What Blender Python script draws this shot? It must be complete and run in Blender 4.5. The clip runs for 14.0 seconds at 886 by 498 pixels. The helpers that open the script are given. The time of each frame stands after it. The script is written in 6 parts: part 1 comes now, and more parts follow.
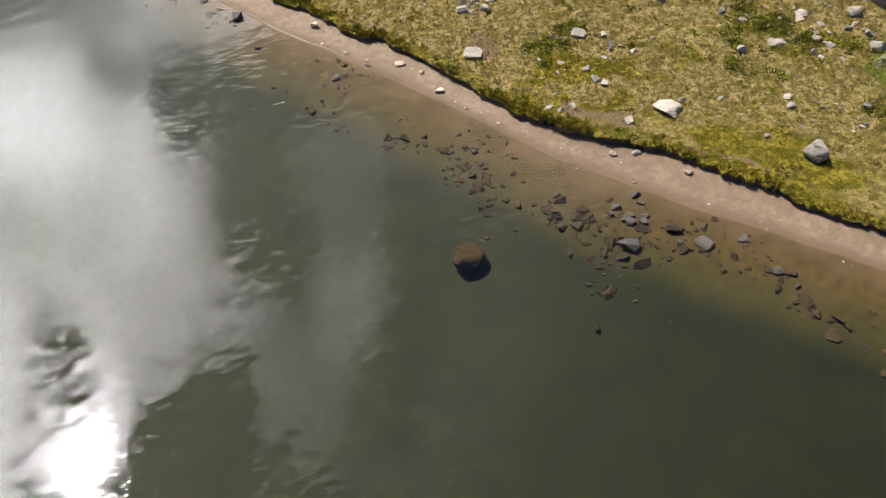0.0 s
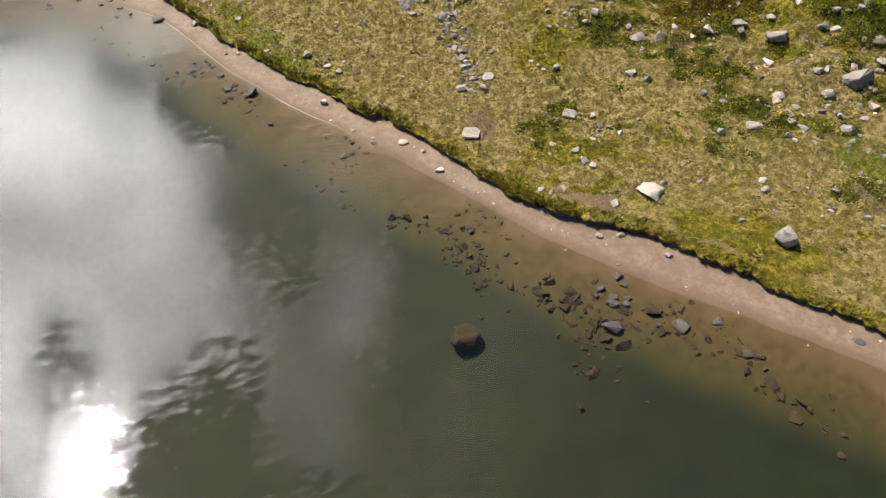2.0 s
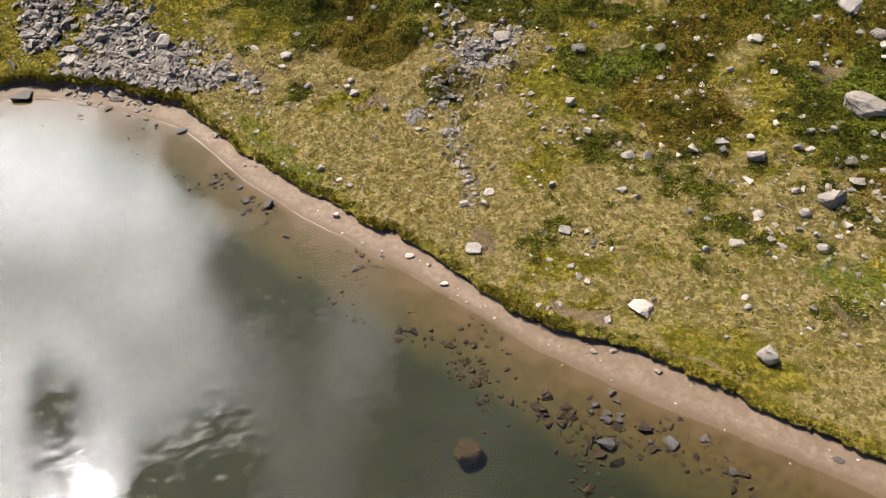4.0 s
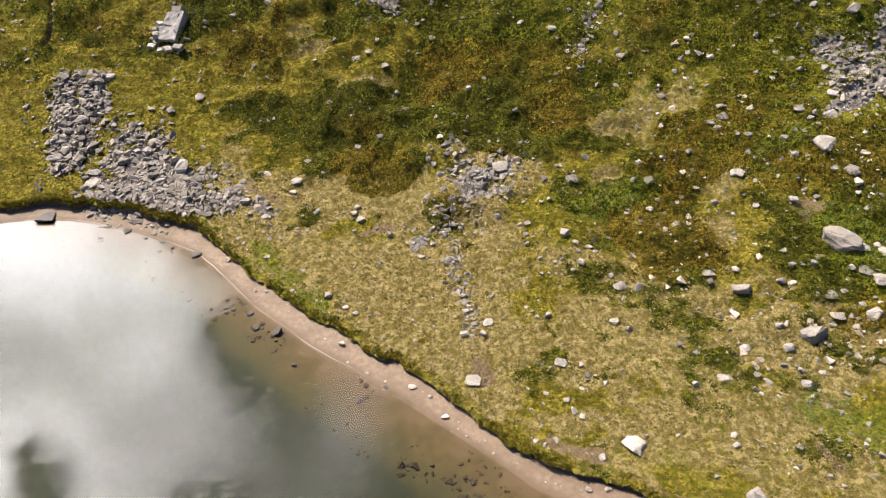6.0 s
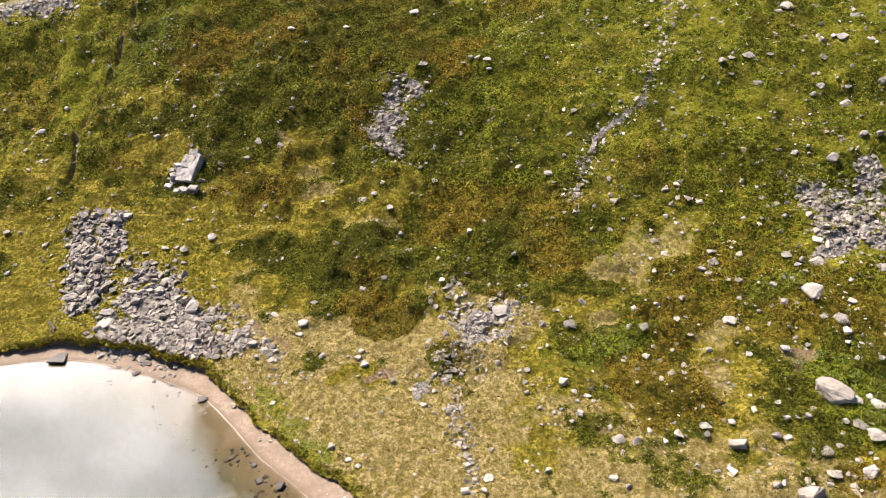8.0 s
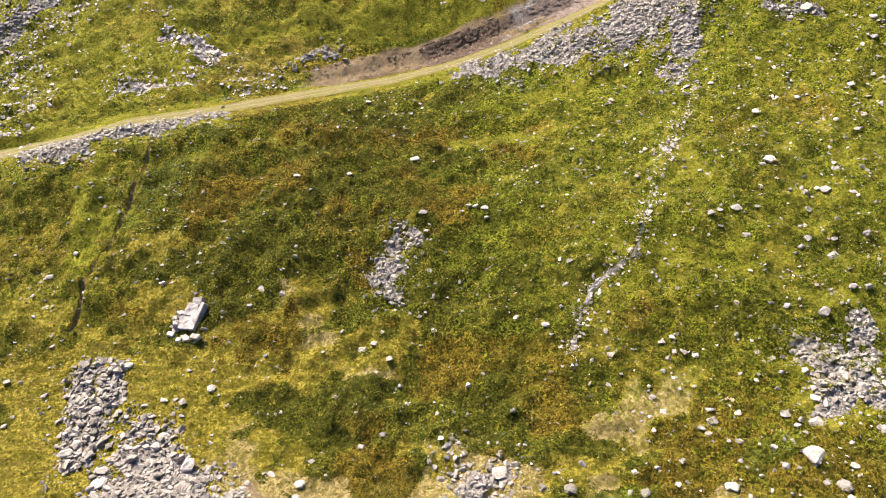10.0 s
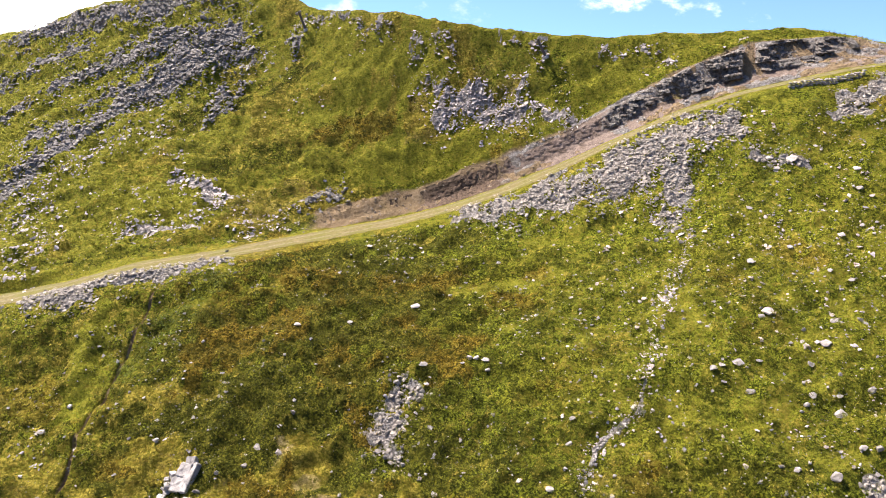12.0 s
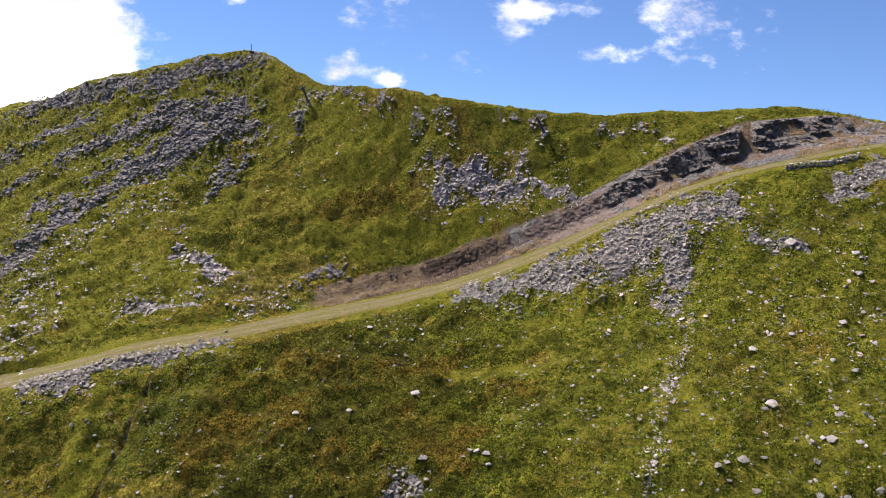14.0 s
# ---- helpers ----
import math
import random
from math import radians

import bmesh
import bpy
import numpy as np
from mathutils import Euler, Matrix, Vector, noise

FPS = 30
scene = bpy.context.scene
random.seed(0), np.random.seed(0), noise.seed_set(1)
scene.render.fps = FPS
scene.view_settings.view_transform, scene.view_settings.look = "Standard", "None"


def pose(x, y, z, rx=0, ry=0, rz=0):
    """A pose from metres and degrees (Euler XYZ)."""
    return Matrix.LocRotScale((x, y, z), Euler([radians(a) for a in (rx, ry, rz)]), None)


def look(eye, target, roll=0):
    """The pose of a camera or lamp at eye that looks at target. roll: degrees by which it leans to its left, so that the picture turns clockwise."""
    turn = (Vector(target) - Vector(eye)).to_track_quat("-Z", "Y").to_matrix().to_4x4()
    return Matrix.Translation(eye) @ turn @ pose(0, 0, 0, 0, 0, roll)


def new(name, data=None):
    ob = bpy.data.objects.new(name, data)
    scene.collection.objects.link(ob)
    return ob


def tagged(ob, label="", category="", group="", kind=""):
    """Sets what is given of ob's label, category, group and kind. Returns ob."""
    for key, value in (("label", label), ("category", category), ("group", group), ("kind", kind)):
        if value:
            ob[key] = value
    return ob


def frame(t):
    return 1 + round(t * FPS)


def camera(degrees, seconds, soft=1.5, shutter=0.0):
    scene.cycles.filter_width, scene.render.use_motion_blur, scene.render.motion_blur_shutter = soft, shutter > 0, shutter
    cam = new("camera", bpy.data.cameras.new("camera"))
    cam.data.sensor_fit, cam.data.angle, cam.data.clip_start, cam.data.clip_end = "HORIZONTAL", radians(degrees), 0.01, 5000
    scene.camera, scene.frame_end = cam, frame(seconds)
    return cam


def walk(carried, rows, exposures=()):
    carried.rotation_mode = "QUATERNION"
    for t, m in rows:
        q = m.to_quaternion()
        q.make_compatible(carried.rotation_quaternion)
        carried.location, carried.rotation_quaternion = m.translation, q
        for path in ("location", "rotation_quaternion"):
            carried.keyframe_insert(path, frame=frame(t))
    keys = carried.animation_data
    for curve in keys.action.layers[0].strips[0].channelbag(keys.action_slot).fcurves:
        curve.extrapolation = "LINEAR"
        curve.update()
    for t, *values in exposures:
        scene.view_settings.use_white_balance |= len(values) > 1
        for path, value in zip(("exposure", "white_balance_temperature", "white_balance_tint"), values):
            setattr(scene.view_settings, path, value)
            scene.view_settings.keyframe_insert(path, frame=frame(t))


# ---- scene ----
cam = camera(66.5, 14.0, 1.05)
# seconds, eye, target, roll
PATH = [
    (0, (-0.000, -0.000, 27.832), (0.000, 12.740, 12.415), -0.22),
    (0.5, (0.028, 0.314, 29.202), (-0.002, 13.024, 13.760), -0.25),
    (1, (0.111, 0.657, 30.586), (0.053, 13.336, 15.118), -0.28),
    (1.5, (0.270, 1.041, 31.983), (0.160, 13.717, 16.514), -0.44),
    (2, (0.418, 1.387, 33.421), (0.261, 14.190, 18.057), -0.57),
    (4.5, (0.039, 2.704, 40.076), (-0.108, 17.039, 26.130), -0.17),
    (5, (-0.020, 3.035, 41.460), (-0.159, 17.736, 27.900), -0.01),
    (5.5, (-0.094, 3.353, 42.901), (-0.227, 18.419, 29.748), 0.08),
    (6, (-0.070, 3.724, 44.471), (-0.216, 19.123, 31.710), 0.14),
    (6.5, (-0.020, 4.239, 46.108), (-0.198, 19.951, 33.734), 0.06),
    (7, (-0.026, 4.772, 47.795), (-0.198, 20.835, 35.881), 0.17),
    (7.5, (-0.106, 5.157, 49.475), (-0.299, 21.619, 38.120), 0.14),
    (8, (-0.081, 5.649, 51.066), (-0.309, 22.510, 40.312), 0.14),
    (10.5, (-0.047, 8.466, 59.512), (-0.296, 26.978, 51.945), 0.23),
    (11, (-0.187, 8.959, 60.913), (-0.432, 27.768, 54.119), 0.21),
    (11.5, (-0.300, 9.394, 62.423), (-0.533, 28.461, 56.388), 0.27),
    (12, (-0.336, 9.861, 64.065), (-0.577, 29.153, 58.793), 0.29),
    (12.5, (-0.289, 10.283, 65.723), (-0.550, 29.775, 61.252), 0.29),
    (13, (-0.272, 10.601, 67.332), (-0.544, 30.240, 63.555), 0.36),
    (13.5, (-0.363, 10.952, 68.836), (-0.625, 30.576, 64.983), 0.41),
    (14, (-0.486, 11.374, 70.419), (-0.736, 30.981, 66.478), 0.46),
]
# the clip's own exposure and white balance: seconds, stops, kelvin, tint
EXPOSURES = [(0.0, 0.48, 6800, 12), (5.5, 0.72, 6900, 14), (8.0, 1.12, 6950, 16), (10.5, 1.52, 6900, 16), (12.0, 1.42, 6700, 18), (12.7, 1.12, 6550, 20), (13.5, 0.68, 6380, 20), (14.0, 0.62, 6360, 20)]
walk(cam, [(t, look(eye, target, roll)) for t, eye, target, roll in PATH], EXPOSURES)

# ---------------------------------------------------------------- sky and sun
SUN_WAY = Vector((-0.436, 0.325, 0.839)).normalized()
SUN_ELEVATION, SUN_ROTATION = math.asin(SUN_WAY.z), math.atan2(SUN_WAY.x, SUN_WAY.y)
sun = new("sun", bpy.data.lights.new("sun", "SUN"))
sun.data.energy, sun.data.angle, sun.data.color = 5.0, radians(0.53), (1.0, 0.955, 0.87)
sun.matrix_world = look((0, 0, 0), -SUN_WAY)


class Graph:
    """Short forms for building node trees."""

    def __init__(self, tree):
        self.tree, self.nodes, self.links = tree, tree.nodes, tree.links
        self.nodes.clear()

    def put(self, kind, **values):
        node = self.nodes.new(kind)
        for key, value in values.items():
            setattr(node, key, value)
        return node

    def set(self, socket, value):
        if isinstance(value, bpy.types.NodeSocket):
            self.links.new(value, socket)
        else:
            socket.default_value = (*value, 1.0) if isinstance(value, tuple) and len(value) == 3 and len(socket.default_value) == 4 else value

    def math(self, how, a, b=0.0, c=0.0, clamp=False):
        node = self.put("ShaderNodeMath", operation=how, use_clamp=clamp)
        for socket, value in zip(node.inputs, (a, b, c)):
            self.set(socket, value)
        return node.outputs[0]

    def ramp(self, value, low, high, a=0.0, b=1.0):
        node = self.put("ShaderNodeMapRange", interpolation_type="SMOOTHSTEP")
        for socket, v in zip(node.inputs, (value, low, high, a, b)):
            self.set(socket, v)
        return node.outputs[0]

    def mix(self, fac, a, b, how="MIX"):
        node = self.put("ShaderNodeMix", data_type="RGBA", blend_type=how)
        self.set(node.inputs[0], fac), self.set(node.inputs[6], a), self.set(node.inputs[7], b)
        return node.outputs[2]

    def noise(self, where, scale, detail=4.0, rough=0.55, out=0, warp=0.0):
        node = self.put("ShaderNodeTexNoise")
        self.set(node.inputs["Vector"], where)
        for key, v in (("Scale", scale), ("Detail", detail), ("Roughness", rough), ("Distortion", warp)):
            self.set(node.inputs[key], v)
        return node.outputs[out]

    def cells(self, where, scale, feature="F1", out="Distance", random_=1.0):
        node = self.put("ShaderNodeTexVoronoi", feature=feature)
        self.set(node.inputs["Vector"], where), self.set(node.inputs["Scale"], scale), self.set(node.inputs["Randomness"], random_)
        return node.outputs[out]

    def moved(self, where, place=(0, 0, 0), turn=(0, 0, 0), scale=(1, 1, 1)):
        node = self.put("ShaderNodeMapping")
        self.set(node.inputs[0], where)
        node.inputs[1].default_value, node.inputs[2].default_value, node.inputs[3].default_value = place, turn, scale
        return node.outputs[0]

    def bump(self, height, strength, distance, normal=None):
        node = self.put("ShaderNodeBump")
        self.set(node.inputs["Height"], height), self.set(node.inputs["Strength"], strength), self.set(node.inputs["Distance"], distance)
        if normal:
            self.set(node.inputs["Normal"], normal)
        return node.outputs[0]


world = bpy.data.worlds.new("sky")
scene.world = world
world.use_nodes = True
g = Graph(world.node_tree)
sky = g.put("ShaderNodeTexSky", sky_type="NISHITA", sun_disc=False, sun_elevation=SUN_ELEVATION, sun_rotation=SUN_ROTATION, altitude=2200.0,
            air_density=1.0, dust_density=0.3, ozone_density=3.0)
way = g.put("ShaderNodeTexCoord").outputs["Generated"]
split = g.put("ShaderNodeSeparateXYZ")
g.set(split.inputs[0], way)
dz = split.outputs[2]
# clouds: a broken bright bank round the sun, a white bank in the north-west, and small puffs over the ridge
toward = g.put("ShaderNodeVectorMath", operation="DOT_PRODUCT")
g.set(toward.inputs[0], way)
toward.inputs[1].default_value = SUN_WAY
tight = g.math("POWER", g.math("MAXIMUM", toward.outputs["Value"], 0.0), 1000.0)
halo = g.math("POWER", g.math("MAXIMUM", toward.outputs["Value"], 0.0), 40.0)


def chart(ahead, up_hint, flip=1.0):
    """Flat coordinates on the sky round a direction: to the right and up, in tangents, with ragged edges from noise."""
    f = Vector(ahead).normalized()
    r = f.cross(Vector(up_hint)).normalized()
    u = flip * r.cross(f)
    dots = []
    for axis in (r, u, f):
        d = g.put("ShaderNodeVectorMath", operation="DOT_PRODUCT")
        g.set(d.inputs[0], way)
        d.inputs[1].default_value = axis
        dots.append(d.outputs["Value"])
    depth = g.math("MAXIMUM", dots[2], 0.15)
    flat = g.put("ShaderNodeCombineXYZ")
    g.set(flat.inputs[0], g.math("DIVIDE", dots[0], depth)), g.set(flat.inputs[1], g.math("DIVIDE", dots[1], depth))
    return flat.outputs[0], dots[2]


def frayed(where, size, amount):
    stir = g.put("ShaderNodeVectorMath", operation="MULTIPLY_ADD")
    g.set(stir.inputs[0], g.noise(where, size, 6.0, 0.6, out=1))
    stir.inputs[1].default_value, stir.inputs[2].default_value = (amount,) * 3, (-amount / 2,) * 3
    moved = g.put("ShaderNodeVectorMath", operation="ADD")
    g.set(moved.inputs[0], where), g.set(moved.inputs[1], stir.outputs[0])
    return moved.outputs[0]


def blobs(where, rows, total=0.0, inner=0.15, outer=1.35):
    """Adds soft ellipses: x, y, half width, half height, amount."""
    for x, y, rx, ry, amount in rows:
        near = g.moved(where, (-x / rx, -y / ry, 0), (0, 0, 0), (1 / rx, 1 / ry, 0))
        far = g.put("ShaderNodeVectorMath", operation="LENGTH")
        g.set(far.inputs[0], near)
        total = g.math("ADD", total, g.ramp(far.outputs["Value"], outer, inner, 0.0, amount))
    return total


high, high_ahead = chart((0.0, 12.74, 15.417), (0, -1, 1), -1.0)
torn = frayed(frayed(high, 5.0, 0.12), 20.0, 0.06)
BRIGHT_CLOUDS = [(-0.74, 0.10, 0.40, 0.85, 1.3), (-0.95, 0.5, 0.5, 0.5, 0.8), (-0.42, -0.06, 0.16, 0.22, 0.7), (-0.40, 0.38, 0.20, 0.12, 0.5)]
GAPS = [(-0.45, 0.30, 0.15, 0.10, -0.55), (-0.31, 0.20, 0.14, 0.055, -0.65), (-0.21, 0.25, 0.10, 0.08, -0.3), (-0.28, 0.035, 0.09, 0.08, -1.1), (-0.575, -0.155, 0.055, 0.085, -1.1),
        (-0.40, -0.33, 0.10, 0.13, -1.15), (-0.64, -0.42, 0.07, 0.07, -0.7), (-0.50, 0.22, 0.05, 0.09, -0.35), (-0.33, -0.20, 0.06, 0.07, -0.5)]
FRAGMENTS = [(-0.14, -0.06, 0.07, 0.11, 0.24), (-0.20, -0.21, 0.08, 0.13, 0.21), (-0.17, 0.13, 0.11, 0.07, 0.15), (0.02, -0.26, 0.08, 0.12, 0.045),
             (-0.08, -0.34, 0.08, 0.07, 0.07), (0.10, -0.10, 0.07, 0.11, 0.03), (0.13, 0.13, 0.17, 0.09, 0.11)]
bank = blobs(torn, GAPS, g.math("MINIMUM", blobs(torn, BRIGHT_CLOUDS), 1.0), 0.35, 1.25)
wisps = g.ramp(g.noise(high, 6.0, 7.0, 0.68, warp=0.4), 0.46, 0.70, 0.0, 0.012)
bank = g.math("MINIMUM", g.math("MAXIMUM", blobs(torn, FRAGMENTS, bank), wisps), 1.0)
overhead = g.math("MULTIPLY", g.ramp(dz, 0.40, 0.52), g.ramp(high_ahead, 0.3, 0.5))
bank = g.math("MULTIPLY", bank, overhead)
low, low_ahead = chart((-0.25, 19.607, -3.941), (0, 0, 1))
PUFFS = [(-0.66, 0.36, 0.16, 0.14, 2.2), (-0.56, 0.275, 0.12, 0.07, 1.6), (-0.80, 0.34, 0.2, 0.2, 2.0), (-0.70, 0.62, 0.22, 0.22, 2.0), (-0.155, 0.272, 0.035, 0.024, 0.85), (-0.112, 0.258, 0.05, 0.014, 0.8),
         (-0.08, 0.246, 0.022, 0.010, 0.85), (-0.215, 0.272, 0.014, 0.013, 0.55), (0.03, 0.277, 0.03, 0.02, 0.6), (-0.04, 0.282, 0.035, 0.009, 0.5),
         (0.105, 0.335, 0.04, 0.038, 0.75), (0.150, 0.358, 0.09, 0.018, 0.8), (0.243, 0.290, 0.045, 0.016, 0.8), (0.35, 0.315, 0.06, 0.08, 0.55),
         (0.335, 0.36, 0.05, 0.035, 0.6), (0.46, 0.33, 0.06, 0.06, 0.38), (-0.08, 0.35, 0.06, 0.04, 0.45), (-0.31, 0.365, 0.018, 0.008, 0.7), (-0.145, 0.345, 0.035, 0.022, 0.45)]
shape = g.math("ADD", blobs(frayed(low, 26.0, 0.035), PUFFS, outer=1.7), g.math("MULTIPLY_ADD", g.noise(g.moved(low, (0, 0, 0), (0, 0, 0.3), (1.0, 1.7, 1.0)), 22.0, 7.0, 0.66), 2.4, -1.2))
puffs = g.math("MULTIPLY", g.ramp(shape, 0.40, 1.75), g.math("MULTIPLY", g.ramp(low_ahead, 0.3, 0.5), g.ramp(dz, 0.52, 0.40)))
cover = g.math("MINIMUM", g.math("MAXIMUM", bank, puffs), 1.0)
body = g.noise(g.moved(way, (5.0, 1.0, 0.0)), 6.0, 7.0, 0.62, warp=0.3)
lit = g.math("MULTIPLY", g.math("MULTIPLY_ADD", halo, 3.0, 8.6), overhead)
bright = g.math("MULTIPLY", g.ramp(body, 0.32, 0.66, 0.55, 1.25), g.math("ADD", g.math("MULTIPLY_ADD", g.math("SUBTRACT", 1.0, overhead), 1.15, lit), g.math("MULTIPLY", tight, 100.0)))
shine = g.put("ShaderNodeVectorMath", operation="SCALE")
shine.inputs[0].default_value = (0.99, 0.99, 1.0)
g.set(shine.inputs["Scale"], bright)
# thin mountain air: deep blue down to the skyline
raised = g.put("ShaderNodeVectorMath", operation="MULTIPLY_ADD")
g.set(raised.inputs[0], way)
raised.inputs[1].default_value, raised.inputs[2].default_value = (1.0, 1.0, 0.9), (0.0, 0.0, 0.14)
g.set(sky.inputs[0], raised.outputs[0])
dome = g.put("ShaderNodeVectorMath", operation="SCALE")
g.set(dome.inputs[0], g.mix(1.0, sky.outputs[0], (0.80, 0.96, 1.10), "MULTIPLY"))
dome.inputs["Scale"].default_value = 0.094
back = g.put("ShaderNodeBackground")
g.set(back.inputs[0], g.mix(cover, dome.outputs[0], shine.outputs[0]))
back.inputs[1].default_value = 1.0
g.set(g.put("ShaderNodeOutputWorld").inputs[0], back.outputs[0])

# ---------------------------------------------------------------- materials
def material(name):
    m = bpy.data.materials.new(name)
    m.use_nodes = True
    return m, Graph(m.node_tree)


def finish(g, colour, rough, normal=None, spec=0.3):
    b = g.put("ShaderNodeBsdfPrincipled")
    g.set(b.inputs["Base Color"], colour), g.set(b.inputs["Roughness"], rough), g.set(b.inputs["Specular IOR Level"], spec)
    if normal:
        g.set(b.inputs["Normal"], normal)
    g.set(g.put("ShaderNodeOutputMaterial").inputs[0], b.outputs[0])


def rock_colour(g, where):
    """Weathered schist: pale grey with lichen, rusty and dark stains."""
    tone = g.noise(where, 0.9, 5.0, 0.6)
    fine = g.noise(where, 9.0, 6.0, 0.7)
    c = g.mix(g.ramp(tone, 0.3, 0.7), (0.30, 0.278, 0.255), (0.49, 0.455, 0.42))
    c = g.mix(g.ramp(fine, 0.50, 0.66, 0.0, 0.8), c, (0.17, 0.16, 0.15))
    c = g.mix(g.ramp(g.noise(where, 2.3, 4.0, 0.6), 0.58, 0.75, 0.0, 0.55), c, (0.40, 0.32, 0.235))
    return g.mix(g.ramp(g.noise(where, 5.1, 4.0, 0.6), 0.6, 0.7, 0.0, 0.35), c, (0.56, 0.52, 0.47))


def growth(g, where):
    """The colour of what grows: grass, straw, dwarf shrubs, rusty heath and lush herbs, by the shares stored in the
    mesh, with some shade painted in.
    """
    b = g.put("ShaderNodeVertexColor", layer_name="plants")
    parts = g.put("ShaderNodeSeparateColor")
    g.set(parts.inputs[0], b.outputs[0])
    shrub, dry, rust = parts.outputs
    lush = b.outputs[1]
    big, mid = g.noise(where, 0.20, 6.0, 0.65), g.noise(where, 0.75, 7.0, 0.68, warp=0.4)
    fine, leaf = g.noise(where, 3.2, 6.0, 0.70), g.noise(where, 11.0, 4.0, 0.7)
    clod = g.noise(g.moved(where, (7.0, 3.0, 0.0)), 1.5, 6.0, 0.70)

    def share(value, low, high, a=2.6, b=2.0):
        rough = g.math("MULTIPLY_ADD", g.math("SUBTRACT", mid, 0.5), a, value)
        return g.ramp(g.math("MULTIPLY_ADD", g.math("SUBTRACT", fine, 0.5), b, rough), low, high)

    grass = g.mix(g.ramp(clod, 0.42, 0.58), (0.105, 0.092, 0.008), (0.245, 0.192, 0.026))
    grass = g.mix(g.ramp(mid, 0.50, 0.58, 0.0, 0.6), grass, (0.120, 0.080, 0.009))
    grass = g.mix(g.ramp(fine, 0.49, 0.57, 0.0, 0.75), grass, (0.060, 0.054, 0.005))
    # dark strips along the contour stand in for the shaded sides of ledges
    ledge_shade = g.noise(g.moved(where, (0, 0, 0), (0, 0, 0.15), (0.45, 1.2, 1.2)), 0.75, 6.0, 0.66, warp=0.5)
    grass = g.mix(g.ramp(ledge_shade, 0.50, 0.60, 0.0, 0.7), grass, (0.062, 0.055, 0.005))
    straw = g.mix(g.ramp(clod, 0.42, 0.58), (0.140, 0.106, 0.028), (0.280, 0.212, 0.078))
    straw = g.mix(g.ramp(fine, 0.49, 0.58, 0.0, 0.7), straw, (0.110, 0.086, 0.015))
    straw = g.mix(g.ramp(leaf, 0.52, 0.62, 0.0, 0.5), straw, (0.32, 0.25, 0.090))
    grass = g.mix(share(dry, 0.32, 0.95), grass, straw)
    green = share(lush, 0.32, 0.72)
    grass = g.mix(g.math("MULTIPLY", green, 0.75), grass, g.mix(g.ramp(fine, 0.44, 0.56), (0.060, 0.068, 0.005), (0.172, 0.168, 0.014)))
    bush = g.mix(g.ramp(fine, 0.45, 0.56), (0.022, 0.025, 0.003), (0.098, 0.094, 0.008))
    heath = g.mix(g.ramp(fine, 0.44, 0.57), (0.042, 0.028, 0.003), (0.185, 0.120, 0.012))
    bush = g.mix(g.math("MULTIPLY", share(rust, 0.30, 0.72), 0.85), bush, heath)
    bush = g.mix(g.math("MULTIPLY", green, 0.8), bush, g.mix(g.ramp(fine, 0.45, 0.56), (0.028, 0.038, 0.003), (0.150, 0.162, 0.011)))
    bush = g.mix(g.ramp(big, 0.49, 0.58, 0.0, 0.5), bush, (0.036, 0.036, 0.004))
    # near-black mottling paints the shade between bushes into their colour
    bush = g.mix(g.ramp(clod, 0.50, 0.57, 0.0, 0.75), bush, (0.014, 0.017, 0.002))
    tone = g.put("ShaderNodeVectorMath", operation="MULTIPLY")
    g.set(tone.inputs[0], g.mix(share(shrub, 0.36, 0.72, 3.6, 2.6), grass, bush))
    tone.inputs[1].default_value = (1.54, 1.55, 1.85)
    return tone.outputs[0]


